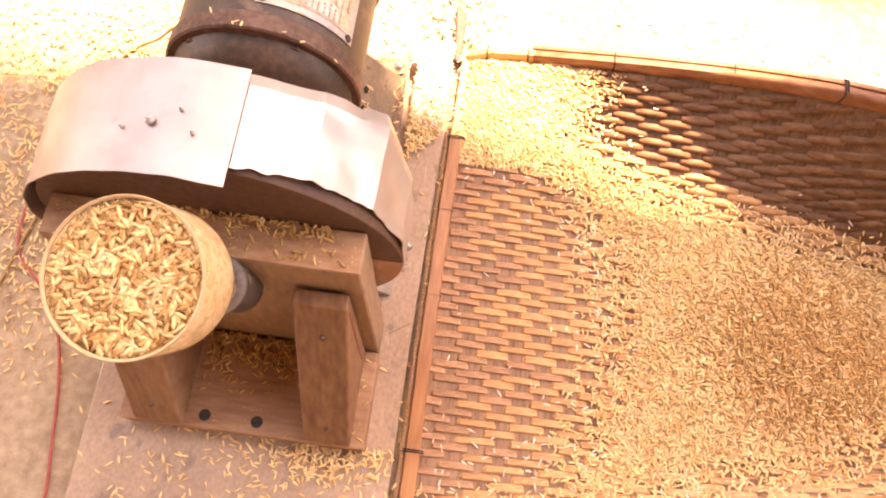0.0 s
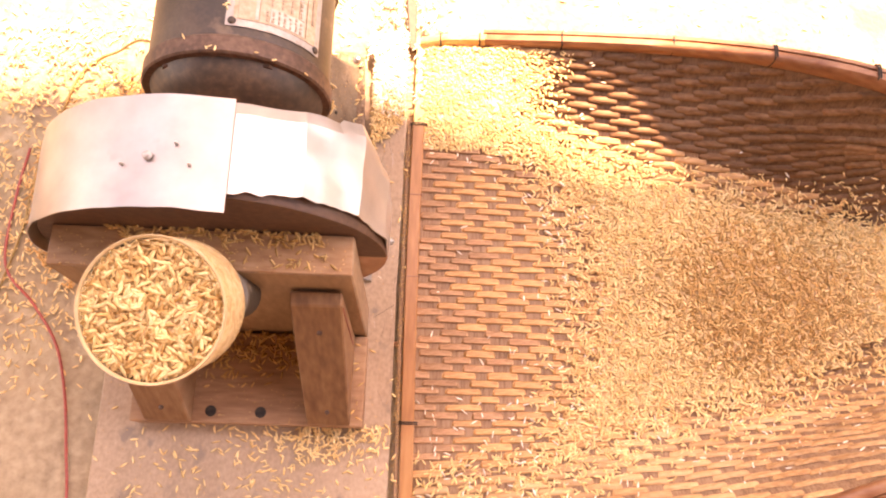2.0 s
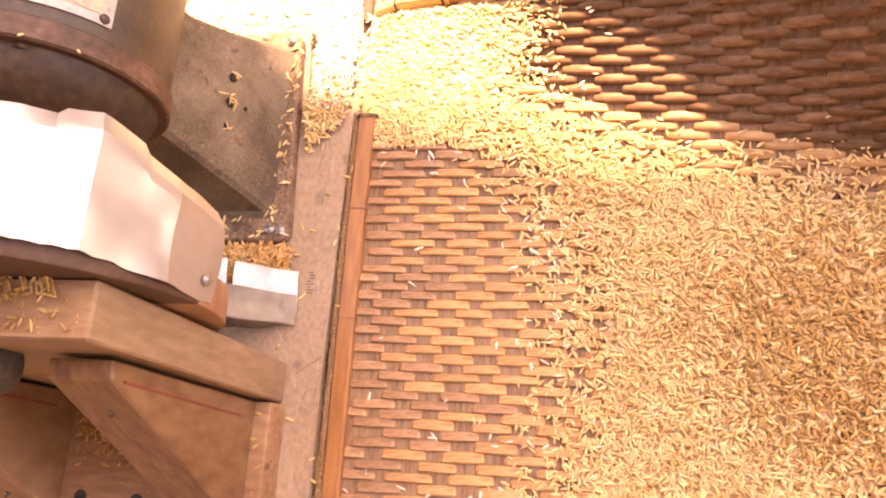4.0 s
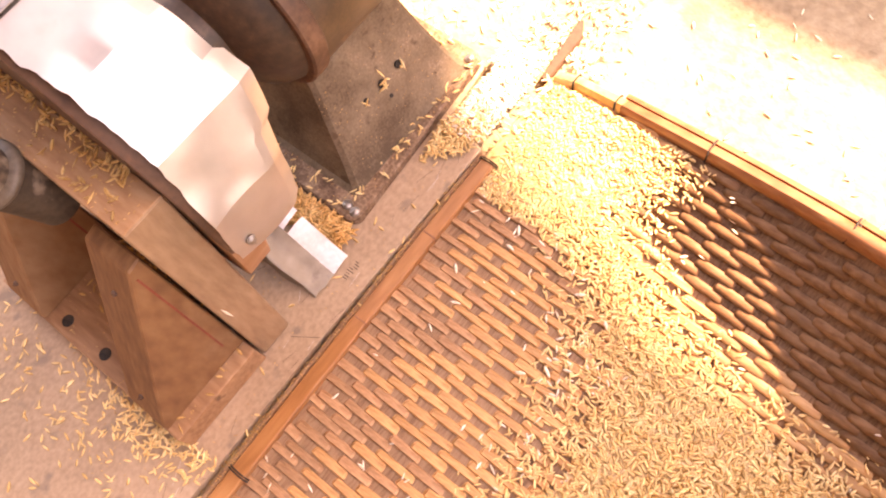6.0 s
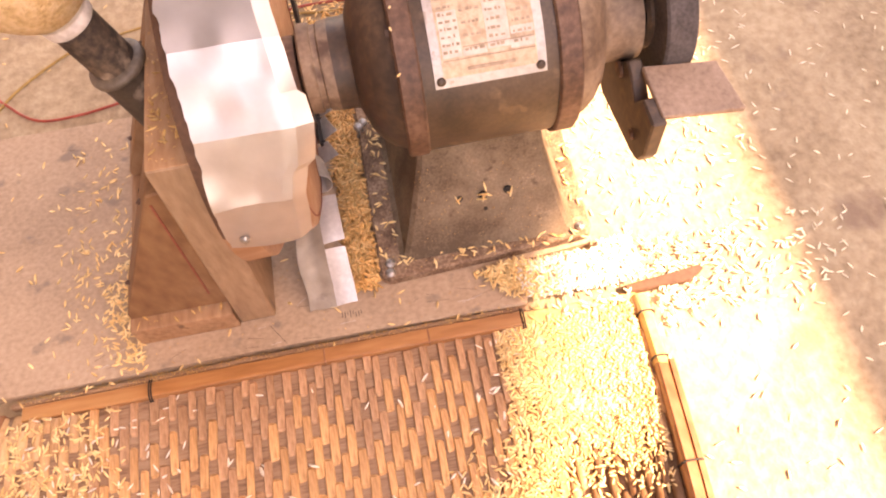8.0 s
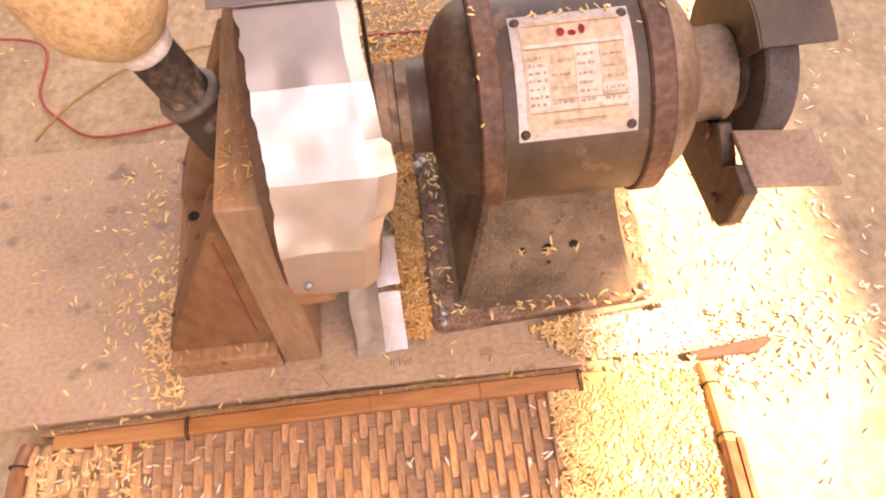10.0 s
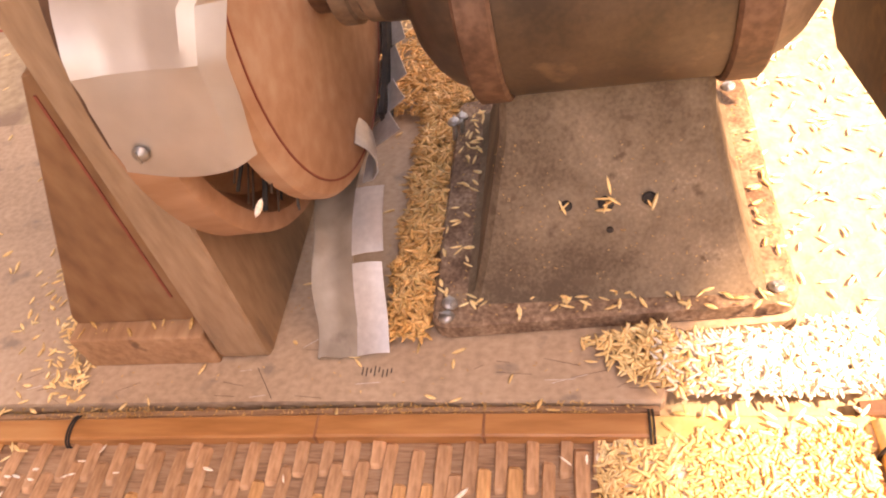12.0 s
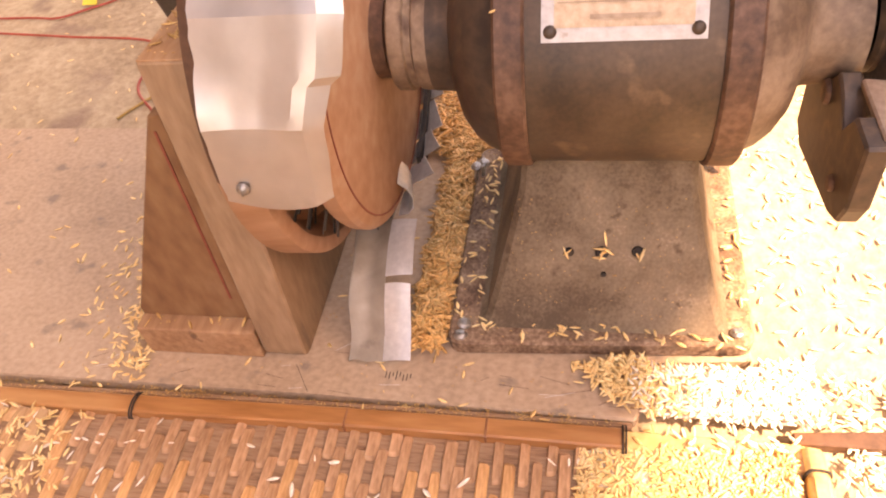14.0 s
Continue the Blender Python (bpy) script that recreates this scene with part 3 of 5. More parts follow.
def chute():
    """The bent tin trough under the drum, its outer edge cut into folded tabs."""
    ch = thing("tin_chute", "dull tinplate chute with folded tabs under the drum", "chute")
    prof = [(-0.0330, 0.0025), (-0.0450, 0.0110), (-0.0560, 0.0235), (-0.0680, 0.0340), (-0.0820, 0.0415), (-0.1000, 0.0455), (-0.1210, 0.0465), (-0.1450, 0.0500), (-0.1700, 0.0590), (-0.1950, 0.0760), (-0.2120, 0.1000)]

    def at(s):
        s = min(max(s, 0), 0.9999) * (len(prof) - 1)
        k = int(s)
        f = s - k
        return (prof[k][0] * (1 - f) + prof[k + 1][0] * f, prof[k][1] * (1 - f) + prof[k + 1][1] * f)

    def trough(u, v):
        x, z = at(u)
        y = 0.1130 + 0.0190 * v + 0.0008 * math.sin(u * 23) * (1 - v)
        return (x + 0.0012 * noise.noise(Vector((u * 9, v * 3, 2))), y, z - 0.0035 * math.sin(math.pi * v) * min(1, u * 3))

    part("trough", sheet(trough, 44, 8, 0.0006), TIN, ch, smooth=30)

    def side(u, v):
        x, z = at(u * 0.5)
        return (x, 0.1130 - 0.0030 * v * u + 0.0008 * math.sin(u * 11), z * (1 - v) + 0.0012 * v)

    part("side_wall", sheet(side, 20, 4, 0.0006), TIN, ch, smooth=30)
    # Added black band that stands in for the dark gap between drum and tabs.
    gap_band = bmesh.new()
    ring = []
    for k in range(25):
        q = radians(176 + 88 * k / 24)
        ring.append([gap_band.verts.new((AX + r * math.cos(q), y, AZ + r * math.sin(q))) for r, y in ((0.083, 0.1415), (0.0985, 0.1415), (0.0985, 0.1440), (0.083, 0.1440))])
    for p, q in zip(ring, ring[1:]):
        for k in range(4):
            gap_band.faces.new((p[k], p[(k + 1) % 4], q[(k + 1) % 4], q[k]))
    gap_band.faces.new(ring[0])
    gap_band.faces.new(ring[-1][::-1])
    part("gap_band", gap_band, WIRE, ch, "black curved band standing in for the dark gap behind the drum", smooth=40)
    # outer edge cut into tabs, each with a crease; one is rolled up
    for k, (u0, u1) in enumerate(((0.0, 0.265), (0.285, 0.480), (0.492, 0.575), (0.590, 0.645), (0.660, 0.715), (0.730, 0.800), (0.815, 0.900))):
        h = (0.0150, 0.0150, 0.0150, 0.0215, 0.0230, 0.0220, 0.0200)[k]
        lift = (0.0010, 0.0030, 0.0, 0.0130, 0.0150, 0.0120, 0.0100)[k]

        def tab(u, v, u0=u0, u1=u1, h=h, lift=lift, k=k):
            x, z = at(u0 + (u1 - u0) * u)
            if k == 2:  # rolled up into a cone
                a, r = 2.7 * v, 0.0110 - 0.0040 * u
                return (x + 0.004 * v, 0.1320 + 0.0035 + r * math.sin(a), z + 0.002 + r * (1 - math.cos(a)) * 1.3 + 0.010 * v * u)
            crease = 0.0011 * abs(u - 0.48)
            taper = 1 - (0.30 * u if k > 2 else 0.06 * u)
            return (x + 0.0012 * v * (u - 0.5), 0.1318 + h * v * taper, z + lift * v + crease + 0.0008 * math.sin(3 * v + k))

        # Tabs take the paler tin, with the sky glare painted in.
        part("tab", sheet(tab, 8, 5, 0.0005), TAB, ch, smooth=25)
    return ch


chute()


# ---- the bench grinder ----
def bench_grinder():
    gr = thing("bench_grinder", "old dusty dark cast-iron bench grinder screwed to the board", "grinder")
    # foot plate with rounded corners
    out = []
    x0, x1, y0, y1, r = -0.2010, -0.0420, 0.1655, 0.3195, 0.007
    for cx, cy, a0 in ((x1 - r, y1 - r, 0), (x0 + r, y1 - r, 90), (x0 + r, y0 + r, 180), (x1 - r, y0 + r, 270)):
        out += [(cx + r * math.cos(radians(a0 + d)) - (0.0075 * ((cy - y0) / (y1 - y0)) if cx > -0.1 else 0), cy + r * math.sin(radians(a0 + d))) for d in (0, 30, 60, 90)]
    part("foot_plate", prism(out, "z", 0.0, 0.0105, bevel=0.0016), FOOT, gr, smooth=30)
    # tapered pedestal with a flared foot, hollow side
    bm = bmesh.new()
    rows = []
    for z, xf, xb, ya, yb in ((0.0105, -0.0535, -0.1900, 0.1810, 0.3070), (0.0135, -0.0565, -0.1870, 0.1850, 0.3040), (0.030, -0.0640, -0.1800, 0.1905, 0.2985), (0.055, -0.0752, -0.1690, 0.1975, 0.2920), (0.080, -0.0850, -0.1590, 0.2040, 0.2865), (0.120, -0.0950, -0.1470, 0.2080, 0.2850)):
        c = 0.003
        rows.append([bm.verts.new(p) for p in ((xf - c, ya, z), (xf, ya + c, z), (xf, yb - c, z), (xf - c, yb, z), (xb + c, yb, z), (xb, yb - c, z), (xb, ya + c, z), (xb + c, ya, z))])
    for a, b in zip(rows, rows[1:]):
        for k in range(8):
            bm.faces.new((a[k], a[(k + 1) % 8], b[(k + 1) % 8], b[k]))
    ped = part("pedestal", bm, DUSTY_CAST, gr, smooth=25)
    # switch holes in the sloping front, black discs painting their dark insides
    for dy, dz, r in ((0.0, 0.0, 0.0029), (-0.016, 0.0, 0.0021), (0.017, 0.001, 0.0025), (0.001, -0.011, 0.0013)):
        hb = lathe([(r * 1.15, 0.0), (r, -0.0006), (r * 0.92, 0.0006), (0.0, 0.0004)], 0, 0, 18)
        ob = part("switch_hole", hb, WIRE, ped, "dark empty switch hole")
        ob.matrix_basis = pose(-0.0722 + (dz * -0.42), 0.2440 + dy, 0.0500 + dz, 0, -24, 0) @ pose(0, 0, 0, 0, 0, -90)
    # motor body, rims and end bells
    part("motor_body", lathe([(0.054, 0.2095), (0.0585, 0.2100), (0.0590, 0.2125), (0.0590, 0.2865), (0.0585, 0.289), (0.054, 0.2895)], AX, AZ, 96), CAST, gr, "dusty olive-brown motor shell", smooth=35)
    for a, b in ((0.1995, 0.2120), (0.2855, 0.2985)):
        part("rim", lathe([(0.054, a), (0.0600, a), (0.0612, a + 0.0012), (0.0612, b - 0.0012), (0.0600, b), (0.054, b)], AX, AZ, 96), RUSTY, gr, "rust-brown clamping rim", smooth=35)
    left = [(0.0560, 0.2000), (0.0545, 0.1965), (0.0525, 0.1920), (0.0480, 0.1865), (0.0410, 0.1815), (0.0330, 0.1785), (0.0275, 0.1765), (0.0268, 0.1740), (0.0265, 0.1660)]
    part("end_bell", lathe(left, AX, AZ, 80), DARK_IRON, gr, "dark iron end bell", smooth=50)
    part("bearing_neck", lathe([(0.0264, 0.1668), (0.0258, 0.1600), (0.0246, 0.1590), (0.0246, 0.1560), (0.0262, 0.1552), (0.0262, 0.1490), (0.0250, 0.1480), (0.0, 0.1480)], AX, AZ, 64), BELL_DUST, gr, "dusty grey bearing neck with a flange", smooth=35)
    right = [(r, 0.498 - y) for r, y in left[:6]] + [(0.0285, 0.3215), (0.0270, 0.3240), (0.0262, 0.3340), (0.0270, 0.3390), (0.0265, 0.3440), (0.020, 0.3450), (0.0, 0.3450)]
    part("end_bell", lathe(right, AX, AZ, 80), BELL_DUST, gr, "rust-stained iron end bell", smooth=50)
    # bolt bosses on the near rim
    for a in (60, 130, 215, 310):
        bb = lathe([(0.0035, 0.1975), (0.0035, 0.1995)], AX + 0.0535 * math.cos(radians(a)), AZ + 0.0535 * math.sin(radians(a)), 6)
        lathe([(0.0035, 0.1975), (0.0, 0.1972)], AX + 0.0535 * math.cos(radians(a)), AZ + 0.0535 * math.sin(radians(a)), 6, bm=bb)
        part("bell_bolt", bb, RUSTY, gr)
    # nameplate: a curved plate on the shell
    np_ = nameplate(gr)
    # left shaft
    part("shaft", lathe([(0.0075, 0.1400), (0.0075, 0.1592)], AX, AZ, 24), DARK_IRON, gr, smooth=40)
    # wheel guard over the far wheel, and the tool rest
    def guard(u, v):
        a = radians(58 + 180 * u)
        return (AX - 0.004 + 0.053 * math.cos(a), 0.3465 + 0.039 * v, AZ - 0.002 + 0.053 * math.sin(a))

    gd = part("wheel_guard", sheet(guard, 40, 4, 0.003), CAST, gr, "dark iron wheel guard", smooth=35)
    disc = prism([(AX - 0.004 + 0.0525 * math.cos(radians(a)), AZ - 0.002 + 0.0525 * math.sin(radians(a))) for a in range(58, 239, 6)], "y", 0.3452, 0.3482, bevel=0)
    part("guard_side", disc, CAST, gd)
    # slotted rest arm and rest plate
    arm = prism([(-0.1250, 0.1250), (-0.1000, 0.1260), (-0.0880, 0.1420), (-0.0780, 0.1380), (-0.0665, 0.1270), (-0.0590, 0.1420), (-0.0400, 0.1420), (-0.0400, 0.1120), (-0.0455, 0.1000), (-0.0560, 0.0950), (-0.0680, 0.0940), (-0.1120, 0.0840), (-0.1250, 0.0900)], "y", 0.3330, 0.3420, bevel=0.0012)
    ra = part("rest_arm", arm, DARK_IRON, gr, "slotted dark iron rest arm")
    for x, z, r in ((-0.094, 0.128, 0.0045), (-0.060, 0.108, 0.003)):
        sb = lathe([(r, 0.3312), (r * 1.2, 0.3322), (r * 1.2, 0.3332)], x, z, 12)
        lathe([(r, 0.3312), (0.0, 0.3310)], x, z, 12, bm=sb)
        part("arm_bolt", sb, RUSTY, ra)
    part("rest_plate", prism([(-0.0810, 0.3395), (-0.0440, 0.3395), (-0.0400, 0.3860), (-0.0760, 0.3820)], "z", 0.1395, 0.1435, bevel=0.0008), DUSTY_IRON, gr, "dusty brown iron rest plate")
    # screws at the corners of the foot
    for x, y, z in ((-0.0470, 0.1725, 0.0105), (-0.0540, 0.1735, 0.0112), (-0.0560, 0.3110, 0.0105), (-0.1900, 0.3110, 0.0105)):
        screw(pose(x, y, z, random.uniform(-18, 18), random.uniform(-18, 18), random.uniform(0, 180)), 0.0037, parent=gr)
    for x, y in ((-0.1700, 0.1650), (-0.1735, 0.1690)):
        sh = tube([(x, y, 0.004), (x, y + 0.002, 0.020)], 0.0014, 8, steps=1)
        sk = part("standing_screw", sh, SCREW, gr, "half-driven zinc screw", smooth=40)
        screw(pose(x, y + 0.002, 0.0200), 0.0036, parent=sk, name="screw_head")
    return gr


def nameplate(parent):
    """Buff nameplate riveted on the shell: a rim, a panel, red marks and bars of worn lettering."""
    R0, A0, A1, Y0, Y1 = 0.0592, 26.0, 88.0, 0.2185, 0.2785

    def patch(name, y0, y1, a0, a1, r, mat, par, label=""):
        return part(name, sheet(lambda u, v: (AX + (r) * math.cos(radians(a0 + (a1 - a0) * u)), y0 + (y1 - y0) * v, AZ + r * math.sin(radians(a0 + (a1 - a0) * u))), max(2, int(abs(a1 - a0) / 3)), 2, 0.0003), mat, par, label, smooth=40)

    pl = patch("nameplate", Y0, Y1, A0, A1, R0 + 0.0008, PLATE_RIM, parent, "worn pale metal nameplate with unreadable print")
    H = lambda f: A0 + (A1 - A0) * f
    W = lambda f: Y0 + (Y1 - Y0) * f
    patch("panel", W(0.08), W(0.92), H(0.08), H(0.93), R0 + 0.0012, PLATE_BUFF, pl)
    def blob(fy, fa, ry, ra):
        bm = bmesh.new()
        ring = []
        for k in range(14):
            q = 2 * math.pi * k / 14
            an = radians(H(fa + ra * math.sin(q)))
            ring.append(bm.verts.new((AX + (R0 + 0.0018) * math.cos(an), W(fy + ry * math.cos(q)), AZ + (R0 + 0.0018) * math.sin(an))))
        bm.faces.new(ring)
        bmesh.ops.solidify(bm, geom=bm.faces[:], thickness=0.0003)
        part("red_mark", bm, PLATE_RED, pl, "small red mark")

    blob(0.415, 0.815, 0.034, 0.036)
    blob(0.505, 0.800, 0.036, 0.024)
    blob(0.590, 0.825, 0.026, 0.042)
    for a, b, lo, hi in ((0.10, 0.27, 0.24, 0.60), (0.50, 0.70, 0.26, 0.70), (0.28, 0.49, 0.235, 0.285), (0.70, 0.91, 0.235, 0.30), (0.71, 0.91, 0.34, 0.40), (0.10, 0.91, 0.705, 0.735)):
        patch("pale_field", W(a), W(b), H(lo), H(hi), R0 + 0.0016, PLATE_PALE, pl)
    random.seed(21)
    for lo, hi, f in ((0.09, 0.91, 0.885), (0.09, 0.91, 0.695), (0.10, 0.91, 0.215), (0.28, 0.91, 0.305)):
        patch("ruled_line", W(lo), W(hi), H(f), H(f + 0.006), R0 + 0.0020, PLATE_INK, pl)
    for a, b, n in ((0.11, 0.26, 7), (0.30, 0.47, 4), (0.52, 0.66, 6), (0.73, 0.89, 5)):
        for k in range(n):
            f = 0.27 + 0.40 * k / n + random.uniform(0, 0.012)
            y0 = a
            while y0 < b - 0.02:
                w = random.uniform(0.012, 0.045)
                patch("print_bar", W(y0), W(min(b, y0 + w)), H(f), H(f + random.uniform(0.014, 0.026)), R0 + 0.0020, PLATE_INK, pl)
                y0 += w + random.uniform(0.008, 0.03)
    patch("print_bar", W(0.30), W(0.72), H(0.125), H(0.15), R0 + 0.0020, PLATE_INK, pl)
    for f in (0.055, 0.945):
        for g in (0.06, 0.94):
            a = H(g)
            m = Matrix.Translation((AX + (R0 + 0.001) * math.cos(radians(a)), W(f), AZ + (R0 + 0.001) * math.sin(radians(a)))) @ pose(0, 0, 0, 0, 90 - a, 0)
            rv = bmesh.new()
            bmesh.ops.create_uvsphere(rv, u_segments=12, v_segments=6, radius=0.0026)
            for v in rv.verts:
                v.co.z *= 0.6
            ob = part("rivet", rv, DARK_IRON, pl, smooth=60)
            ob.matrix_basis = m
    return pl


bench_grinder()


def grinding_wheel():
    wh = thing("grinding_wheel", "dark grey abrasive wheel spinning on the far end of the shaft", "wheel")
    part("stone", lathe([(0.0, 0.0), (0.030, 0.0), (0.0405, 0.0), (0.0420, 0.0015), (0.0420, 0.0165), (0.0405, 0.018), (0.0, 0.018)], 0, 0, 72), STONE, wh, smooth=35)
    part("flange", lathe([(0.020, -0.004), (0.022, -0.002), (0.022, 0.0), (0.0, 0.0)], 0, 0, 32), DARK_IRON, wh, smooth=35)
    part("nut", lathe([(0.0, 0.030), (0.009, 0.030), (0.010, 0.029), (0.010, 0.018)], 0, 0, 6), DARK_IRON, wh)
    part("shaft_end", lathe([(0.0075, -0.010), (0.0075, -0.003)], 0, 0, 16), DARK_IRON, wh, smooth=40)
    wh.location = (AX, 0.3515, AZ)
    return wh


wheel = grinding_wheel()


# ---- the feed bottle ----
TOP, LOW = Vector((-0.1115, 0.029, 0.2865)), Vector((-0.108, 0.060, 0.175))
DOWN = (LOW - TOP).normalized()
FEED = Matrix.Translation(TOP) @ (-DOWN).to_track_quat("Z", "Y").to_matrix().to_4x4()  # z of the bottle points to its open end


def spin_z(profile, seg=48):
    """Turn (radius, z) round z."""
    bm = lathe([(r, z) for r, z in profile], 0, 0, seg)
    for v in bm.verts:
        v.co = Vector((v.co.x, v.co.z, v.co.y))
    return bm


def feed_bottle():
    fb = thing("feed_bottle", "cut clear bottle full of paddy, taped to a black pipe", "bottle")
    part("shell", spin_z([(0.0312, 0.002), (0.0316, 0.001), (0.0316, -0.030), (0.0312, -0.034), (0.0290, -0.043), (0.0220, -0.054), (0.0150, -0.062), (0.0125, -0.066)]), PLASTIC, fb, "clear plastic shell", smooth=60)
    part("fill", spin_z([(0.0, -0.0015), (0.018, -0.0020), (0.0292, -0.0035), (0.0306, -0.007), (0.0306, -0.030), (0.0300, -0.034), (0.0280, -0.043), (0.0208, -0.054), (0.0130, -0.062), (0.0, -0.066)]), MOUND, fb, "packed golden paddy", smooth=60)
    part("neck_tape", spin_z([(0.0126, -0.0590), (0.0138, -0.0605), (0.0140, -0.0650), (0.0134, -0.0695), (0.0124, -0.0705)]), TAPE, fb, "crumpled white tape", smooth=60)
    part("pipe", spin_z([(0.0122, -0.0690), (0.0122, -0.1080), (0.0110, -0.1085)]), PIPE, fb, "scuffed black pipe", smooth=60)
    part("collar", spin_z([(0.0122, -0.1005), (0.0158, -0.1010), (0.0165, -0.1025), (0.0162, -0.1050), (0.0150, -0.1058)]), COLLAR, fb, "pale grey socket ring", smooth=60)
    part("mouth_rim", spin_z([(0.0307, 0.0010), (0.0310, 0.0020), (0.0317, 0.0022), (0.0321, 0.0014), (0.0320, 0.0), (0.0308, 0.0)]), MILKY, fb, "pale cut rim", smooth=60)
    inv = FEED.inverted()
    pts = [inv @ p for p in (TOP + DOWN * 0.106, TOP + DOWN * 0.118, Vector((-0.1068, 0.0655, 0.150)))]
    part("elbow", tube(pts, [0.0150, 0.0148, 0.0142], 24), ELBOW, fb, "grey pipe elbow", smooth=60)
    fb.matrix_basis = FEED
    return fb


bottle = feed_bottle()


# ---- cables on the floor ----
def cable(name, pts, r, mat, label):
    part_ = part(name, tube(pts, r, 8), mat, smooth=60)
    return tagged(part_, label, "cable")


Z = FLOOR + 0.0015
cable("red_cable", [(-0.330, 0.22, Z), (-0.334, 0.174, Z), (-0.332, 0.117, Z), (-0.304, 0.085, Z), (-0.281, 0.053, Z), (-0.268, 0.014, Z), (-0.260, -0.029, Z), (-0.2543, -0.064, Z), (-0.256, -0.096, Z), (-0.275, -0.121, Z), (-0.3055, -0.144, Z), (-0.369, -0.154, Z), (-0.386, -0.257, Z), (-0.397, -0.34, Z), (-0.42, -0.52, Z)], 0.0012, RED_WIRE, "thin red cable trailing over the cement floor")
cable("ochre_cable", [(-0.190, 0.270, 0.085), (-0.225, 0.290, 0.060), (-0.262, 0.306, 0.012), (-0.285, 0.308, Z), (-0.300, 0.290, Z), (-0.309, 0.255, Z), (-0.319, 0.217, Z), (-0.323, 0.173, Z), (-0.324, 0.148, Z), (-0.336, 0.08, Z), (-0.3437, 0.0076, Z), (-0.337, -0.0385, Z), (-0.3256, -0.076, Z), (-0.2956, -0.115, Z), (-0.272, -0.133, Z), (-0.258, -0.141, Z)], 0.0012, YELLOW_WIRE, "ochre mains cable running from the grinder over the floor")
cable("dark_red_cable", [(-0.43, -0.60, Z), (-0.425, -0.34, Z), (-0.4216, -0.289, Z), (-0.437, -0.262, Z), (-0.458, -0.235, Z), (-0.52, -0.20, Z)], 0.0012, RED_WIRE, "second red cable end with a wrap of yellow tape")
tagged(part("tape_flag", sheet(lambda u, v: (-0.440 - 0.018 * u, -0.268 + 0.016 * v, Z + 0.003 + 0.004 * math.sin(3 * u)), 4, 3, 0.0004), YELLOW_TAB), "scrap of yellow tape on the cable", "tape")


# ---- the winnowing tray ----
YC = 0.118
XS = [-0.01, 0.0, 0.0175, 0.052, 0.13, 0.209, 0.279, 0.35, 0.42, 0.47]
WS = [0.221, 0.221, 0.218, 0.215, 0.205, 0.192, 0.170, 0.142, 0.098, 0.045]
HS = [0.0, 0.002, 0.014, 0.022, 0.043, 0.065, 0.094, 0.118, 0.128, 0.130]
BED = -0.005


def half_width(x):
    return np.interp(x, XS, WS)


def tray_z(x, y):
    a = np.clip(np.abs(y - YC) / half_width(x), 0, 1.02)
    s = np.clip((a - 0.42) / 0.58, 0, 1.1) ** 1.8
    back = np.clip((np.asarray(x) - 0.33) / 0.14, 0, 1) ** 1.7 * 0.128
    h = np.interp(x, XS, HS)
    return BED + np.maximum(h * s, back + (h - back) * s)


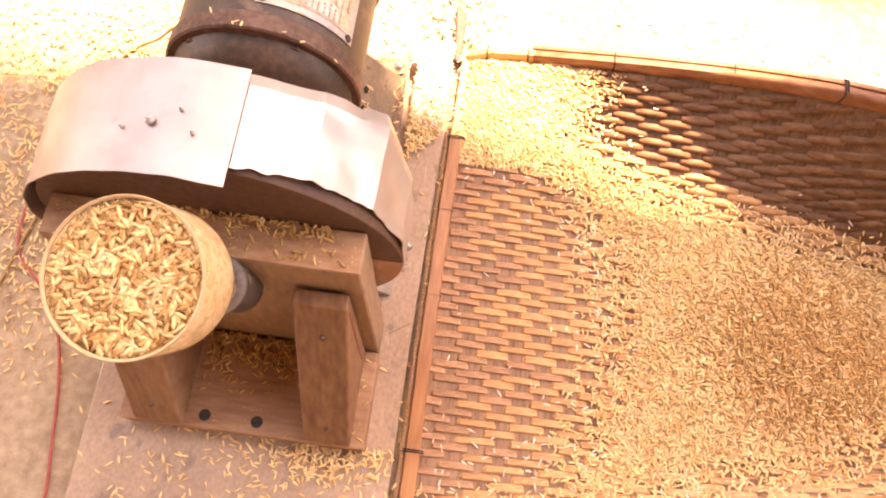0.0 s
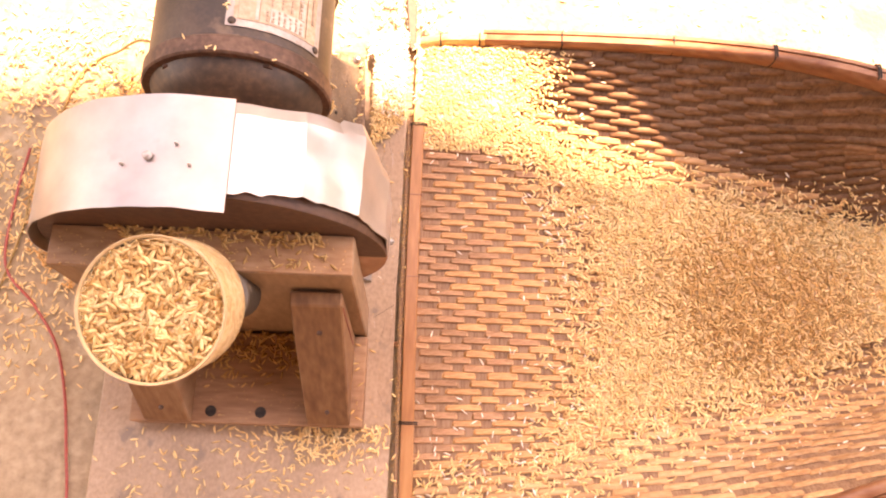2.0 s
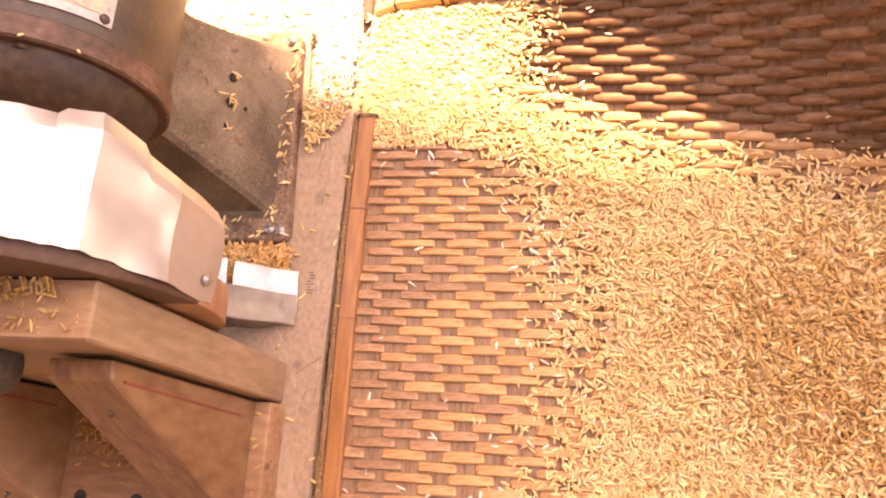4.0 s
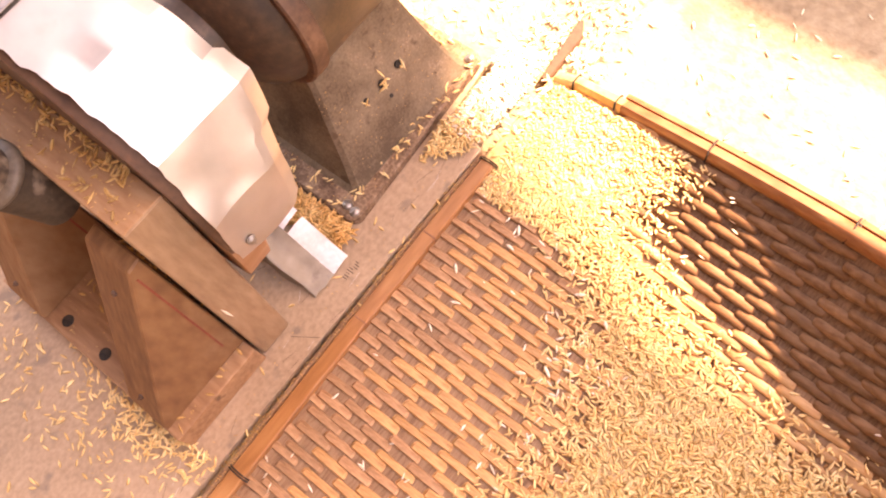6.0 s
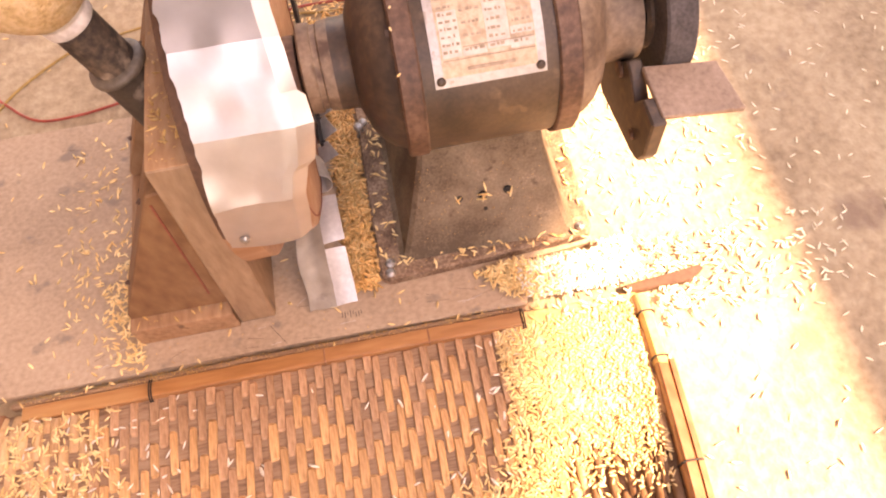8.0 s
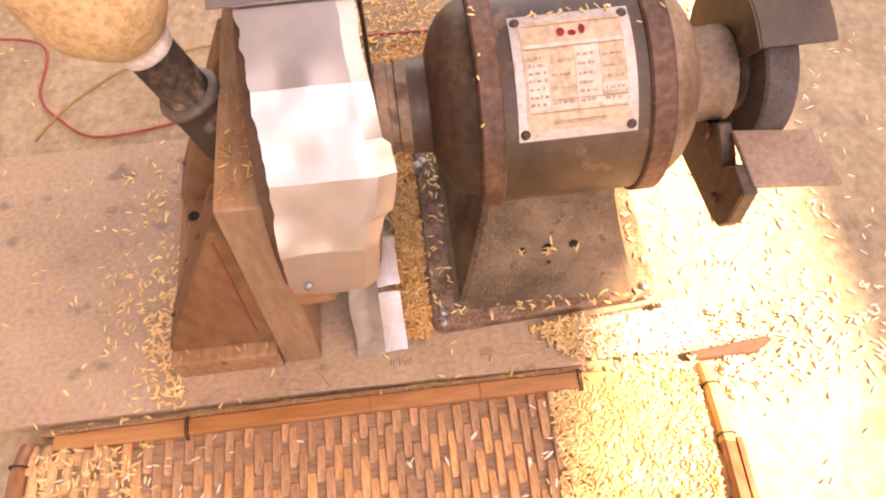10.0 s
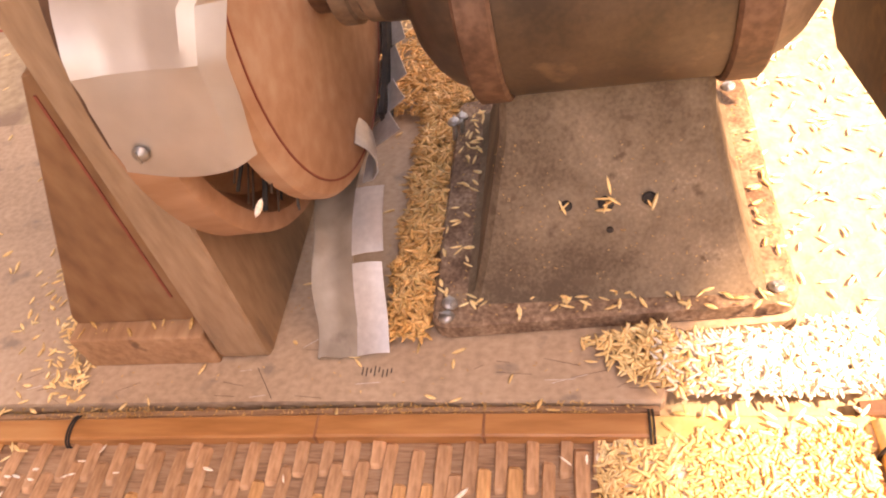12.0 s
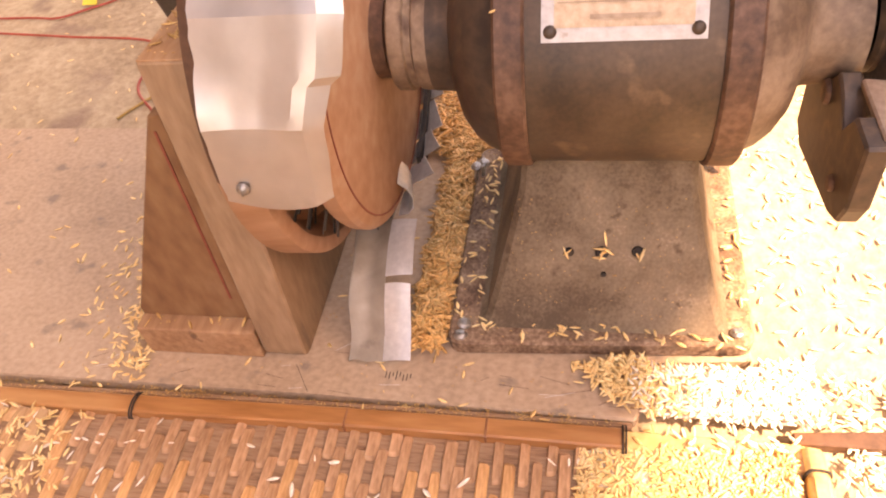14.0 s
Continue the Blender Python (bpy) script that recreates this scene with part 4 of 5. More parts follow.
def tray():
    tr = thing("winnowing_tray", "large woven bamboo winnowing tray with raised sides, half covered with paddy", "tray")
    bm = bmesh.new()
    nx, nv = 60, 64
    top, low = [], []
    for i in range(nx + 1):
        x = 0.47 * i / nx
        w = float(half_width(x))
        ys = [YC + w * (2 * j / nv - 1) for j in range(nv + 1)]
        top.append([bm.verts.new((x, y, float(tray_z(x, y)) - 0.0006)) for y in ys])
        low.append([bm.verts.new((x, y, float(tray_z(x, y)) - 0.0022)) for y in ys])
    for i in range(nx):
        for j in range(nv):
            for g in (top, low):
                bm.faces.new((g[i][j], g[i + 1][j], g[i + 1][j + 1], g[i][j + 1]))
    for j in range(nv):
        bm.faces.new((top[0][j], top[0][j + 1], low[0][j + 1], low[0][j]))
    web = part("web", bm, WEB, tr, "woven backing, coloured darker for shade along its raised side", smooth=60)
    web.data.materials.append(WEB_SHADE)
    # The raised far side takes the darker backing, shade put into its colour.
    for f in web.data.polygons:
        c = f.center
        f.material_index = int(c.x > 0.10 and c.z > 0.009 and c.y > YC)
    # rim laths along the raised edge
    for sgn, xa, name, mat in ((1, 0.055, "rim_lath", BAMBOO_RIM), (-1, 0.055, "rim_lath", BAMBOO_RIM), (1, 0.0, "corner_lath", BAMBOO_PALE), (-1, 0.0, "corner_lath", BAMBOO_RIM)):
        xb = 0.468 if name == "rim_lath" else 0.057
        pts = []
        for k in range(41):
            x = xa + (xb - xa) * k / 40
            w = float(half_width(x))
            pts.append((x, YC + sgn * w, float(np.interp(x, XS, HS)) + BED))
        pts = smooth_line(pts)
        sec = [(-0.0035, -0.009), (0.0035, -0.009), (0.0045, -0.004), (0.0045, 0.003), (0.0025, 0.0055), (-0.0025, 0.0055), (-0.0045, 0.003), (-0.0045, -0.004)]
        part(name, sweep(pts, sec), mat, tr, smooth=50)
        if name == "rim_lath":
            thin = [(p[0], p[1] + sgn * 0.0062, p[2] + 0.0005) for p in pts]
            part("outer_lath", sweep(thin, [(-0.0016, -0.008), (0.0016, -0.008), (0.0016, 0.0045), (-0.0016, 0.0045)]), BAMBOO_RIM, tr)
    for sgn in (1, -1):
        for x in (0.0175, 0.0517, 0.121, 0.2092, 0.2788, 0.345, 0.41):
            w, z = float(half_width(x)), float(np.interp(x, XS, HS)) + BED
            bmw = bmesh.new()
            for off in ((0.0,) if x < 0.2 else (0.0, 0.0018)):
                mid, half = (0.0016, 0.0068) if x > 0.055 else (0.0, 0.0052)
                loop = []
                for k in range(17):
                    c, q = math.cos(math.pi * k / 8), math.sin(math.pi * k / 8)
                    c, q = math.copysign(abs(c) ** 0.55, c), math.copysign(abs(q) ** 0.55, q)
                    loop.append((x + off + 0.0003 * math.sin(k), YC + sgn * (w + mid) + half * c, z - 0.0017 + 0.0078 * q))
                tube(loop, 0.0007, 5, bm=bmw, steps=2)
            part("binding", bmw, WIRE, tr, "thin dark wire binding")
    # mouth lath: orange flat strip over a dark one, its far end paled to paint in sunlight
    def lath(y0, y1, x0, x1, z0, z1, mat, name, n=24):
        b = bmesh.new()
        pts = [(0.5 * (x0 + x1) + 0.0009 * math.sin(3 + 12 * (y0 + (y1 - y0) * k / n)), y0 + (y1 - y0) * k / n, 0) for k in range(n + 1)]
        hw = (x1 - x0) / 2
        return part(name, sweep(pts, [(-hw, z0), (hw, z0), (hw, z1 - 0.0008), (hw - 0.0008, z1), (-hw + 0.0008, z1), (-hw, z1 - 0.0008)], bm=b), mat, tr)

    lath(-0.086, 0.2555, -0.0045, 0.0060, -0.0060, 0.0012, BAMBOO, "mouth_lath")
    lath(0.2560, 0.3345, -0.0040, 0.0062, -0.0062, -0.0004, BAMBOO_PALE, "mouth_lath_end")
    lath(-0.095, 0.2600, -0.0088, -0.0052, -0.0070, -0.0010, WEB, "under_lath")
    part("lath_point", prism([(-0.0100, 0.332), (-0.0042, 0.332), (-0.0045, 0.3780), (-0.0120, 0.3900), (-0.0150, 0.3880)], "z", FLOOR, -0.0015, bevel=0.0008), DARK_WOOD, tr, "pointed brown lath end")
    for y in (0.0, 0.2565):
        b = bmesh.new()
        for off in (-0.0008, 0.0007):
            loop = [(0.0008 + 0.0078 * math.cos(2 * math.pi * k / 12), y + off, -0.0020 + 0.0045 * math.sin(2 * math.pi * k / 12)) for k in range(13)]
            tube(loop, 0.0005, 5, bm=b, steps=2)
        part("binding", b, WIRE, tr, "dark wire binding")
    for y in (0.118, 0.19):
        part("lath_node", box(-0.0046, 0.0061, y, y + 0.0012, -0.004, 0.0015, 0.0002), BAMBOO_RIM, tr)
    return tr


def smooth_line(pts, rounds=6):
    p = np.array(pts, float)
    for _ in range(rounds):
        p[1:-1] = 0.25 * p[:-2] + 0.5 * p[1:-1] + 0.25 * p[2:]
    return [tuple(v) for v in p]


basket = tray()


def tray_frame(x, y):
    """Place and turn of a strip lying on the tray, along x."""
    e = 0.004
    z = float(tray_z(x, y))
    tx = Vector((2 * e, 0, float(tray_z(x + e, y) - tray_z(x - e, y)))).normalized()
    ty = Vector((0, 2 * e, float(tray_z(x, y + e) - tray_z(x, y - e)))).normalized()
    n = tx.cross(ty).normalized()
    ty = n.cross(tx)
    m = Matrix((tx, ty, n)).transposed().to_4x4()
    m.translation = (x, y, z)
    return m


STRIP_L, STRIP_W, ROW = 0.0275, 0.0062, 0.0056


def strip_verts(l, w):
    """A strip that arches up between the two crossings under which it dives."""
    out = []
    for f in (-1, -0.86, 0.0, 0.86, 1):
        z = 0.0010 + 0.0008 * (1 - f * f) - (0.0018 if abs(f) == 1 else 0.0)
        for g, dz in ((-1, -0.0012), (-0.72, 0.0003), (0.5, -0.0002), (1, -0.0017)):
            out.append((f * l / 2, g * w / 2 * (1 - 0.04 * f * f), z + dz))
    faces = [(4 * i + j, 4 * i + 4 + j, 4 * i + 5 + j, 4 * i + 1 + j) for i in range(4) for j in range(3)]
    return out, faces


def weave():
    random.seed(5)
    meshes, dull = [], []
    for l, w in ((1.0, 1.0), (0.86, 0.92), (1.08, 0.84), (0.94, 1.08)):
        v, f = strip_verts(STRIP_L * l, STRIP_W * w)
        me = bpy.data.meshes.new("strip")
        me.from_pydata(v, [], f)
        me.materials.append(STRIP)
        me.shade_smooth()
        me.set_sharp_from_angle(angle=radians(35))
        meshes.append(me)
        old = me.copy()
        old.materials[0] = STRIP_DIRTY
        dull.append(old)
    base_v, base_f = strip_verts(STRIP_L, STRIP_W)
    base_v = [Vector(v) for v in base_v]
    rest, count = {"far_weave": ([], [], STRIP_FAR, "woven brown bamboo strips"), "raised_weave": ([], [], STRIP_SHADE, "smoke-browned strips of the raised side")}, 0
    pitch = 0.0365
    # rows evenly spaced along the curved section of the tray
    offs, d = [0.0], 0.0
    while d < 0.26:
        slope = float(tray_z(0.2, YC + min(d, 0.185) + 0.002) - tray_z(0.2, YC + min(d, 0.185) - 0.002)) / 0.004
        d += ROW / math.sqrt(1 + slope * slope)
        offs.append(d)
    rows = [-v for v in offs[:0:-1]] + offs
    for j, d in enumerate(rows):
        shift = (0.47 * j % 1.0) * pitch + 0.0015 * math.sin(j)
        follow = min(1.0, max(0.0, (abs(d) - 0.07) / 0.09))
        for k in range(14):
            x = STRIP_L / 2 + k * pitch + shift - pitch / 2
            lane = lambda q: YC + d * (1 + follow * (float(half_width(q)) / 0.194 - 1))
            y = lane(x)
            if x < 0.002 or x > 0.455 or abs(y - YC) > half_width(x) - 0.004:
                continue
            veer = math.degrees(math.atan2(lane(x + 0.005) - lane(x - 0.005), 0.01))
            m = tray_frame(x + random.uniform(-0.0016, 0.0016), y + random.uniform(-0.0003, 0.0003)) @ pose(0, 0, random.uniform(-0.0002, 0.0003), 0, 0, veer + random.uniform(-1.5, 1.5))
            if x < 0.18 and -0.04 < y < 0.29 and (x < 0.10 or m.translation.z < 0.006) and count < 300:
                ob = new("strip", random.choice(dull if random.random() < np.interp(x, [0.02, 0.045, 0.08], [0.8, 0.35, 0.06]) else meshes))
                ob.parent, ob.matrix_basis = basket, m
                count += 1
            else:
                # Raised far strips take the colour with the shade painted in.
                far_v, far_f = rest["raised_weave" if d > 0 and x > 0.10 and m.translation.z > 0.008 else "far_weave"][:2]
                o = len(far_v)
                far_v += [m @ v for v in base_v]
                far_f += [tuple(o + i for i in f) for f in base_f]
    for name, (far_v, far_f, mat, label) in rest.items():
        me = bpy.data.meshes.new(name)
        me.from_pydata(far_v, [], far_f)
        me.materials.append(mat)
        me.shade_smooth()
        ob = new(name, me)
        ob.parent = basket
        tagged(ob, label, kind="stuff")


# ---- paddy and husks ----
def grain_mesh(name, pos, rng, mat, length=0.0077, width=0.0025, tilt=14.0, flat=0.5, yaw=None):
    """Many spindle-shaped husks in one mesh."""
    n = len(pos)
    prof = ((-0.30, 0.72), (0.0, 1.0), (0.32, 0.66))
    loc = [(-0.5, 0, 0)]
    for fx, fr in prof:
        loc += [(fx, fr * 0.5 * math.cos(2 * math.pi * k / 5), fr * 0.5 * math.sin(2 * math.pi * k / 5) * flat) for k in range(5)]
    loc += [(0.5, 0, 0.06)]
    loc = np.array(loc)
    faces = []
    for k in range(5):
        q = (k + 1) % 5
        faces.append((0, 1 + q, 1 + k))
        faces.append((11 + k, 11 + q, 16))
        for r in (1, 6):
            faces += [(r + k, r + q, r + 5 + q), (r + k, r + 5 + q, r + 5 + k)]
    faces = np.array(faces)
    L = length * rng.uniform(0.78, 1.15, n)
    W = width * rng.uniform(0.75, 1.15, n)
    v = loc[None] * np.stack([L, W, W], 1)[:, None]
    v[..., 2] += (0.10 * L[:, None]) * (loc[None, :, 0] ** 2) * rng.uniform(-1, 1, (n, 1))
    a = rng.uniform(0, 2 * np.pi, n) if yaw is None else yaw
    b = np.radians(rng.normal(0, tilt, n))
    roll = rng.uniform(-0.6, 0.6, n)
    y, z = v[..., 1].copy(), v[..., 2].copy()
    v[..., 1], v[..., 2] = y * np.cos(roll)[:, None] - z * np.sin(roll)[:, None], y * np.sin(roll)[:, None] + z * np.cos(roll)[:, None]
    x, z = v[..., 0].copy(), v[..., 2].copy()
    v[..., 0], v[..., 2] = x * np.cos(b)[:, None] + z * np.sin(b)[:, None], -x * np.sin(b)[:, None] + z * np.cos(b)[:, None]
    x, y = v[..., 0].copy(), v[..., 1].copy()
    v[..., 0], v[..., 1] = x * np.cos(a)[:, None] - y * np.sin(a)[:, None], x * np.sin(a)[:, None] + y * np.cos(a)[:, None]
    v += pos[:, None]
    allf = (faces[None] + (np.arange(n) * 17)[:, None, None]).reshape(-1, 3)
    me = bpy.data.meshes.new(name)
    me.vertices.add(n * 17)
    me.vertices.foreach_set("co", v.reshape(-1).astype(np.float32))
    me.loops.add(allf.size)
    me.loops.foreach_set("vertex_index", allf.reshape(-1).astype(np.int32))
    me.polygons.add(len(allf))
    me.polygons.foreach_set("loop_start", (np.arange(len(allf)) * 3).astype(np.int32))
    me.update(calc_edges=True)
    me.validate()
    me.materials.append(mat)
    me.shade_smooth()
    return new(name, me)


def soft(d, w):
    return np.clip(0.5 + d / w, 0, 1)


def tray_depth(x, y):
    """How thickly the paddy lies on the tray, 0 to 1."""
    left = np.interp(y, [-0.10, -0.055, 0.0, 0.06, 0.12, 0.18, 0.22, 0.25, 0.275, 0.34], [0.05, 0.078, 0.112, 0.136, 0.140, 0.124, 0.095, 0.056, 0.014, -0.02])
    near = np.interp(x, [0.0, 0.08, 0.15, 0.21, 0.28, 0.34, 0.46], [-0.09, -0.062, -0.030, -0.004, 0.012, 0.036, 0.09])
    far = np.interp(x, [0.0, 0.10, 0.15, 0.20, 0.268, 0.30, 0.364, 0.46], [0.345, 0.282, 0.254, 0.238, 0.226, 0.220, 0.210, 0.17])
    d = np.minimum(np.minimum((x - left) * 1.0, y - near), (far - 0.014 - y) * 1.7)
    core = np.exp(-(((x - 0.285) / 0.085) ** 2 + ((y - 0.115) / 0.075) ** 2))
    return np.clip(soft(d - 0.012, 0.100), 0, 1) ** 1.5, core


def scatter(rng, n, box_, density, zf, layer=0.003):
    x = rng.uniform(box_[0], box_[1], n)
    y = rng.uniform(box_[2], box_[3], n)
    d = density(x, y)
    keep = rng.uniform(0, 1, n) < d
    x, y = x[keep], y[keep]
    return np.stack([x, y, zf(x, y) + 0.0012 + layer * rng.uniform(0, 1, len(x)) * d[keep]], 1)


def paddy():
    rng = np.random.default_rng(4)
    # heap on the tray
    def on_tray(x, y):
        return tray_z(x, y) + 0.020 * tray_depth(x, y)[1] * tray_depth(x, y)[0]

    pos = scatter(rng, 72000, (0.0, 0.46, -0.10, 0.335), lambda x, y: tray_depth(x, y)[0] * (np.abs(y - YC) < half_width(x) - 0.006) * (1 - 0.85 * soft(y - 0.262, 0.04) * soft(0.15 - x, 0.05)), on_tray, 0.0038)
    brown = rng.uniform(0, 1, len(pos)) < 0.92 * np.clip(tray_depth(pos[:, 0], pos[:, 1])[1] * 1.7 - 0.35, 0, 1)
    tagged(grain_mesh("brown_paddy", pos[brown], rng, GRAIN_BROWN, tilt=13, length=0.0064, width=0.0019), "darker brown paddy at the middle of the heap", "paddy", kind="stuff")
    pos = pos[~brown]
    tagged(grain_mesh("paddy_heap", pos, rng, GRAIN, tilt=11, length=0.0064, width=0.0019), "golden paddy grains spread over the tray", "paddy", kind="stuff")
    pos = scatter(rng, 1500, (0.008, 0.45, -0.09, 0.33), lambda x, y: (0.25 + 0.5 * soft(tray_depth(x, y)[0] - 0.02, 0.3) + 0.4 * (y < -0.02) * (x < 0.10)) * (np.abs(y - YC) < half_width(x) - 0.01) * (1 - 0.75 * (y > 0.02) * (x < 0.09) * (y < 0.2)) * (1 - 0.9 * (y > 0.20) * (x > 0.16)), lambda x, y: tray_z(x, y), 0.001)
    tagged(grain_mesh("stray_grains", pos, rng, GRAIN_PALE, tilt=8, length=0.0064, width=0.0018), "stray paddy grains caught in the weave", "paddy", kind="stuff")
    pos = scatter(rng, 330, (0.006, 0.075, -0.10, -0.015), lambda x, y: soft(-0.032 - y + 0.2 * x, 0.03) * (np.abs(y - YC) < half_width(x) - 0.008), lambda x, y: tray_z(x, y), 0.003)
    tagged(grain_mesh("mouth_chaff", pos, rng, GRAIN, tilt=11, length=0.0064, width=0.0019), "paddy spilt at the near corner of the tray", "paddy", kind="stuff")
    corner = scatter(rng, 13000, (0.004, 0.20, 0.235, 0.332), lambda x, y: soft((y - 0.264) + (0.10 - x) * 0.25, 0.07) * soft(0.095 - x, 0.08) * (np.abs(y - YC) < half_width(x) - 0.008), lambda x, y: tray_z(x, y), 0.0028)
    tagged(grain_mesh("corner_chaff", corner, rng, GRAIN, tilt=8, length=0.0064, width=0.0019), "pale chaff drifted into the tray corner", "chaff", kind="stuff")
    # settled layer under the drifted corner
    def corner_depth(x, y):
        return float(soft((y - 0.262) + (0.10 - x) * 0.25, 0.05) * soft(0.105 - x, 0.07) * (abs(y - YC) < half_width(x) - 0.008))

    bm = bmesh.new()
    ids = {}
    for i in range(41):
        for j in range(41):
            x, y = 0.006 + 0.12 * i / 40, 0.24 + 0.095 * j / 40
            k = corner_depth(x, y)
            if k > 0.45:
                ids[i, j] = bm.verts.new((x, y, float(tray_z(x, y)) + 0.0042 * (k - 0.45) + 0.0004))
    for (i, j) in ids:
        q = [ids.get(k) for k in ((i, j), (i + 1, j), (i + 1, j + 1), (i, j + 1))]
        if all(q):
            bm.faces.new(q)
    # The corner layer takes the bed colour with sun glare painted in.
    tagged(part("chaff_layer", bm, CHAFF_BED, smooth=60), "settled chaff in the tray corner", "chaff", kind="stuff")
    # mound under the heap, so that no weave shows through its thick part
    bm = bmesh.new()
    n = 60
    ids = {}
    for i in range(n + 1):
        for j in range(n + 1):
            x, y = 0.08 + 0.36 * i / n, -0.06 + 0.31 * j / n
            d = float(tray_depth(np.array(x), np.array(y))[0])
            if d > 0.42 and abs(y - YC) < half_width(x) - 0.012:
                ids[i, j] = bm.verts.new((x, y, float(on_tray(np.array(x), np.array(y))) + 0.0046 * (d - 0.42) - 0.0004))
    for (i, j) in ids:
        q = [ids.get(k) for k in ((i, j), (i + 1, j), (i + 1, j + 1), (i, j + 1))]
        if all(q):
            bm.faces.new(q)
    tagged(part("paddy_mound", bm, MOUND, smooth=60), "settled layer of paddy under the loose grains", "paddy", kind="stuff")

    flat = lambda x, y: np.where((x > -0.24) & (x < -0.0125) & (y < np.where(x < -0.048, 0.319, 0.265)), 0.0, FLOOR) + 0.0 * x
    off = lambda x, y: 1.0 - ((x > -0.207) & (x < -0.033) & (y > -0.006) & (y < 0.091)) * 1.0 - ((x > -0.203) & (x < -0.040) & (y > 0.164) & (y < 0.321)) * 1.0
    off2 = lambda x, y: np.clip(off(x, y), 0, 1) * (1 - ((x > -0.0125) & (x < 0.47) & (np.abs(y - YC) < half_width(np.clip(x, 0, 0.47)) + 0.012)))
    # heap between drum and grinder and behind it
    pos = scatter(rng, 6000, (-0.30, -0.040, 0.140, 0.172), lambda x, y: soft(-0.036 - x, 0.03) * soft(y - 0.1435 + 0.002 * np.sin(x * 210), 0.006) * off(x, y), lambda x, y: flat(x, y) + 0.004 * soft(y - 0.140, 0.02), 0.005)
    pos = np.concatenate([pos, scatter(rng, 10000, (-0.36, -0.200, 0.10, 0.33), lambda x, y: soft(0.085 - np.hypot((x + 0.215) * 1.0, (y - 0.185) * 0.9), 0.06) * (y < 0.30), lambda x, y: flat(x, y) + 0.003, 0.006)])
    half = rng.uniform(0, 1, len(pos)) < 0.7
    tagged(grain_mesh("hulled_heap", pos[half], rng, GRAIN_GOLD, tilt=13, length=0.0072, width=0.0021), "heap of orange-gold rice and husk beside the grinder", "rice", kind="stuff")
    tagged(grain_mesh("heap_husks", pos[~half], rng, GRAIN_BROWN, tilt=12, length=0.0064, width=0.0019), "golden husks mixed into the heap beside the grinder", "chaff", kind="stuff")
    # drift between grinder foot and tray, and over the sunlit floor
    def drift(x, y):
        a = soft((y - 0.236) - (x + 0.042) * 0.9, 0.03) * soft(0.42 - y, 0.2) * soft(0.02 - x, 0.02) * (x > -0.045)
        b = 0.10 * soft(y - 0.318, 0.02) * soft(0.475 - y, 0.10) * soft(x + 0.40, 0.2)
        return np.maximum(a, b) * off2(x, y)

    pos = scatter(rng, 11000, (-0.42, 0.03, 0.215, 0.52), drift, lambda x, y: flat(x, y) + 0.004 * soft(y - 0.25, 0.03) * soft(0.36 - y, 0.05) * (x > -0.05), 0.004)
    pos = np.concatenate([pos, scatter(rng, 5600, (-0.046, -0.004, 0.205, 0.345), lambda x, y: soft((y - 0.240) - (x + 0.042) * 0.9, 0.03) * off2(x, y), lambda x, y: flat(x, y) + 0.006 * soft(y - 0.25, 0.03), 0.006)])
    pos = np.concatenate([pos, scatter(rng, 90, (-0.012, 0.012, 0.252, 0.334), lambda x, y: 0.25 + 0.65 * soft(y - 0.285, 0.04), lambda x, y: np.where(x < -0.0045, -0.004, -0.0006), 0.003)])
    # Husks on the sunny floor are coloured paler for the glare.
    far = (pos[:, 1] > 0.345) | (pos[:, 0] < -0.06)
    tagged(grain_mesh("floor_chaff", pos[far] - np.array((0, 0, 0.0012)), rng, CHAFF, tilt=2, length=0.0068, width=0.0019, flat=0.35), "chaff coloured pale for sun glare, lying flat on the sunny cement", "chaff", kind="stuff")
    # Drift inside the sun band takes the husk paled for glare.
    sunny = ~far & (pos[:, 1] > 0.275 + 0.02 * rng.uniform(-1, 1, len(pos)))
    tagged(grain_mesh("pale_drift", pos[sunny], rng, GRAIN_PALE, tilt=9, length=0.0064, width=0.0019), "husks coloured pale for sun glare, drifted against the tray", "chaff", kind="stuff")
    far |= sunny
    tagged(grain_mesh("husk_drift", pos[~far], rng, GRAIN, tilt=11, length=0.0064, width=0.0019), "pale husks drifted over the sunlit cement", "chaff", kind="stuff")

    def loose(x, y):
        s = 0.06 + 0.0 * x
        s = np.maximum(s, 0.10 * soft(y - 0.33, 0.05) * soft(0.55 - y, 0.15))
        s = np.maximum(s, 0.13 * soft(y - 0.33, 0.05) * (x > 0) * soft(0.50 - y, 0.1))
        s = np.maximum(s, 0.10 * (y > 0.4))
        s = np.maximum(s, 1.0 * np.exp(-(((x + 0.058) / 0.036) ** 2 + ((y + 0.013) / 0.010) ** 2)))
        s = np.maximum(s, 0.20 * np.exp(-(((x + 0.13) / 0.11) ** 2 + ((y + 0.035) / 0.028) ** 2)))
        s = np.maximum(s, 0.38 * np.exp(-(((x + 0.33) / 0.09) ** 2 + ((y - 0.16) / 0.14) ** 2)))
        s = np.maximum(s, 0.22 * ((x > -0.0135) & (x < -0.007) & (y < 0.27)))
        return s * off2(x, y)

    pos = scatter(rng, 16000, (-0.60, 0.48, -0.32, 0.85), loose, flat, 0.001)
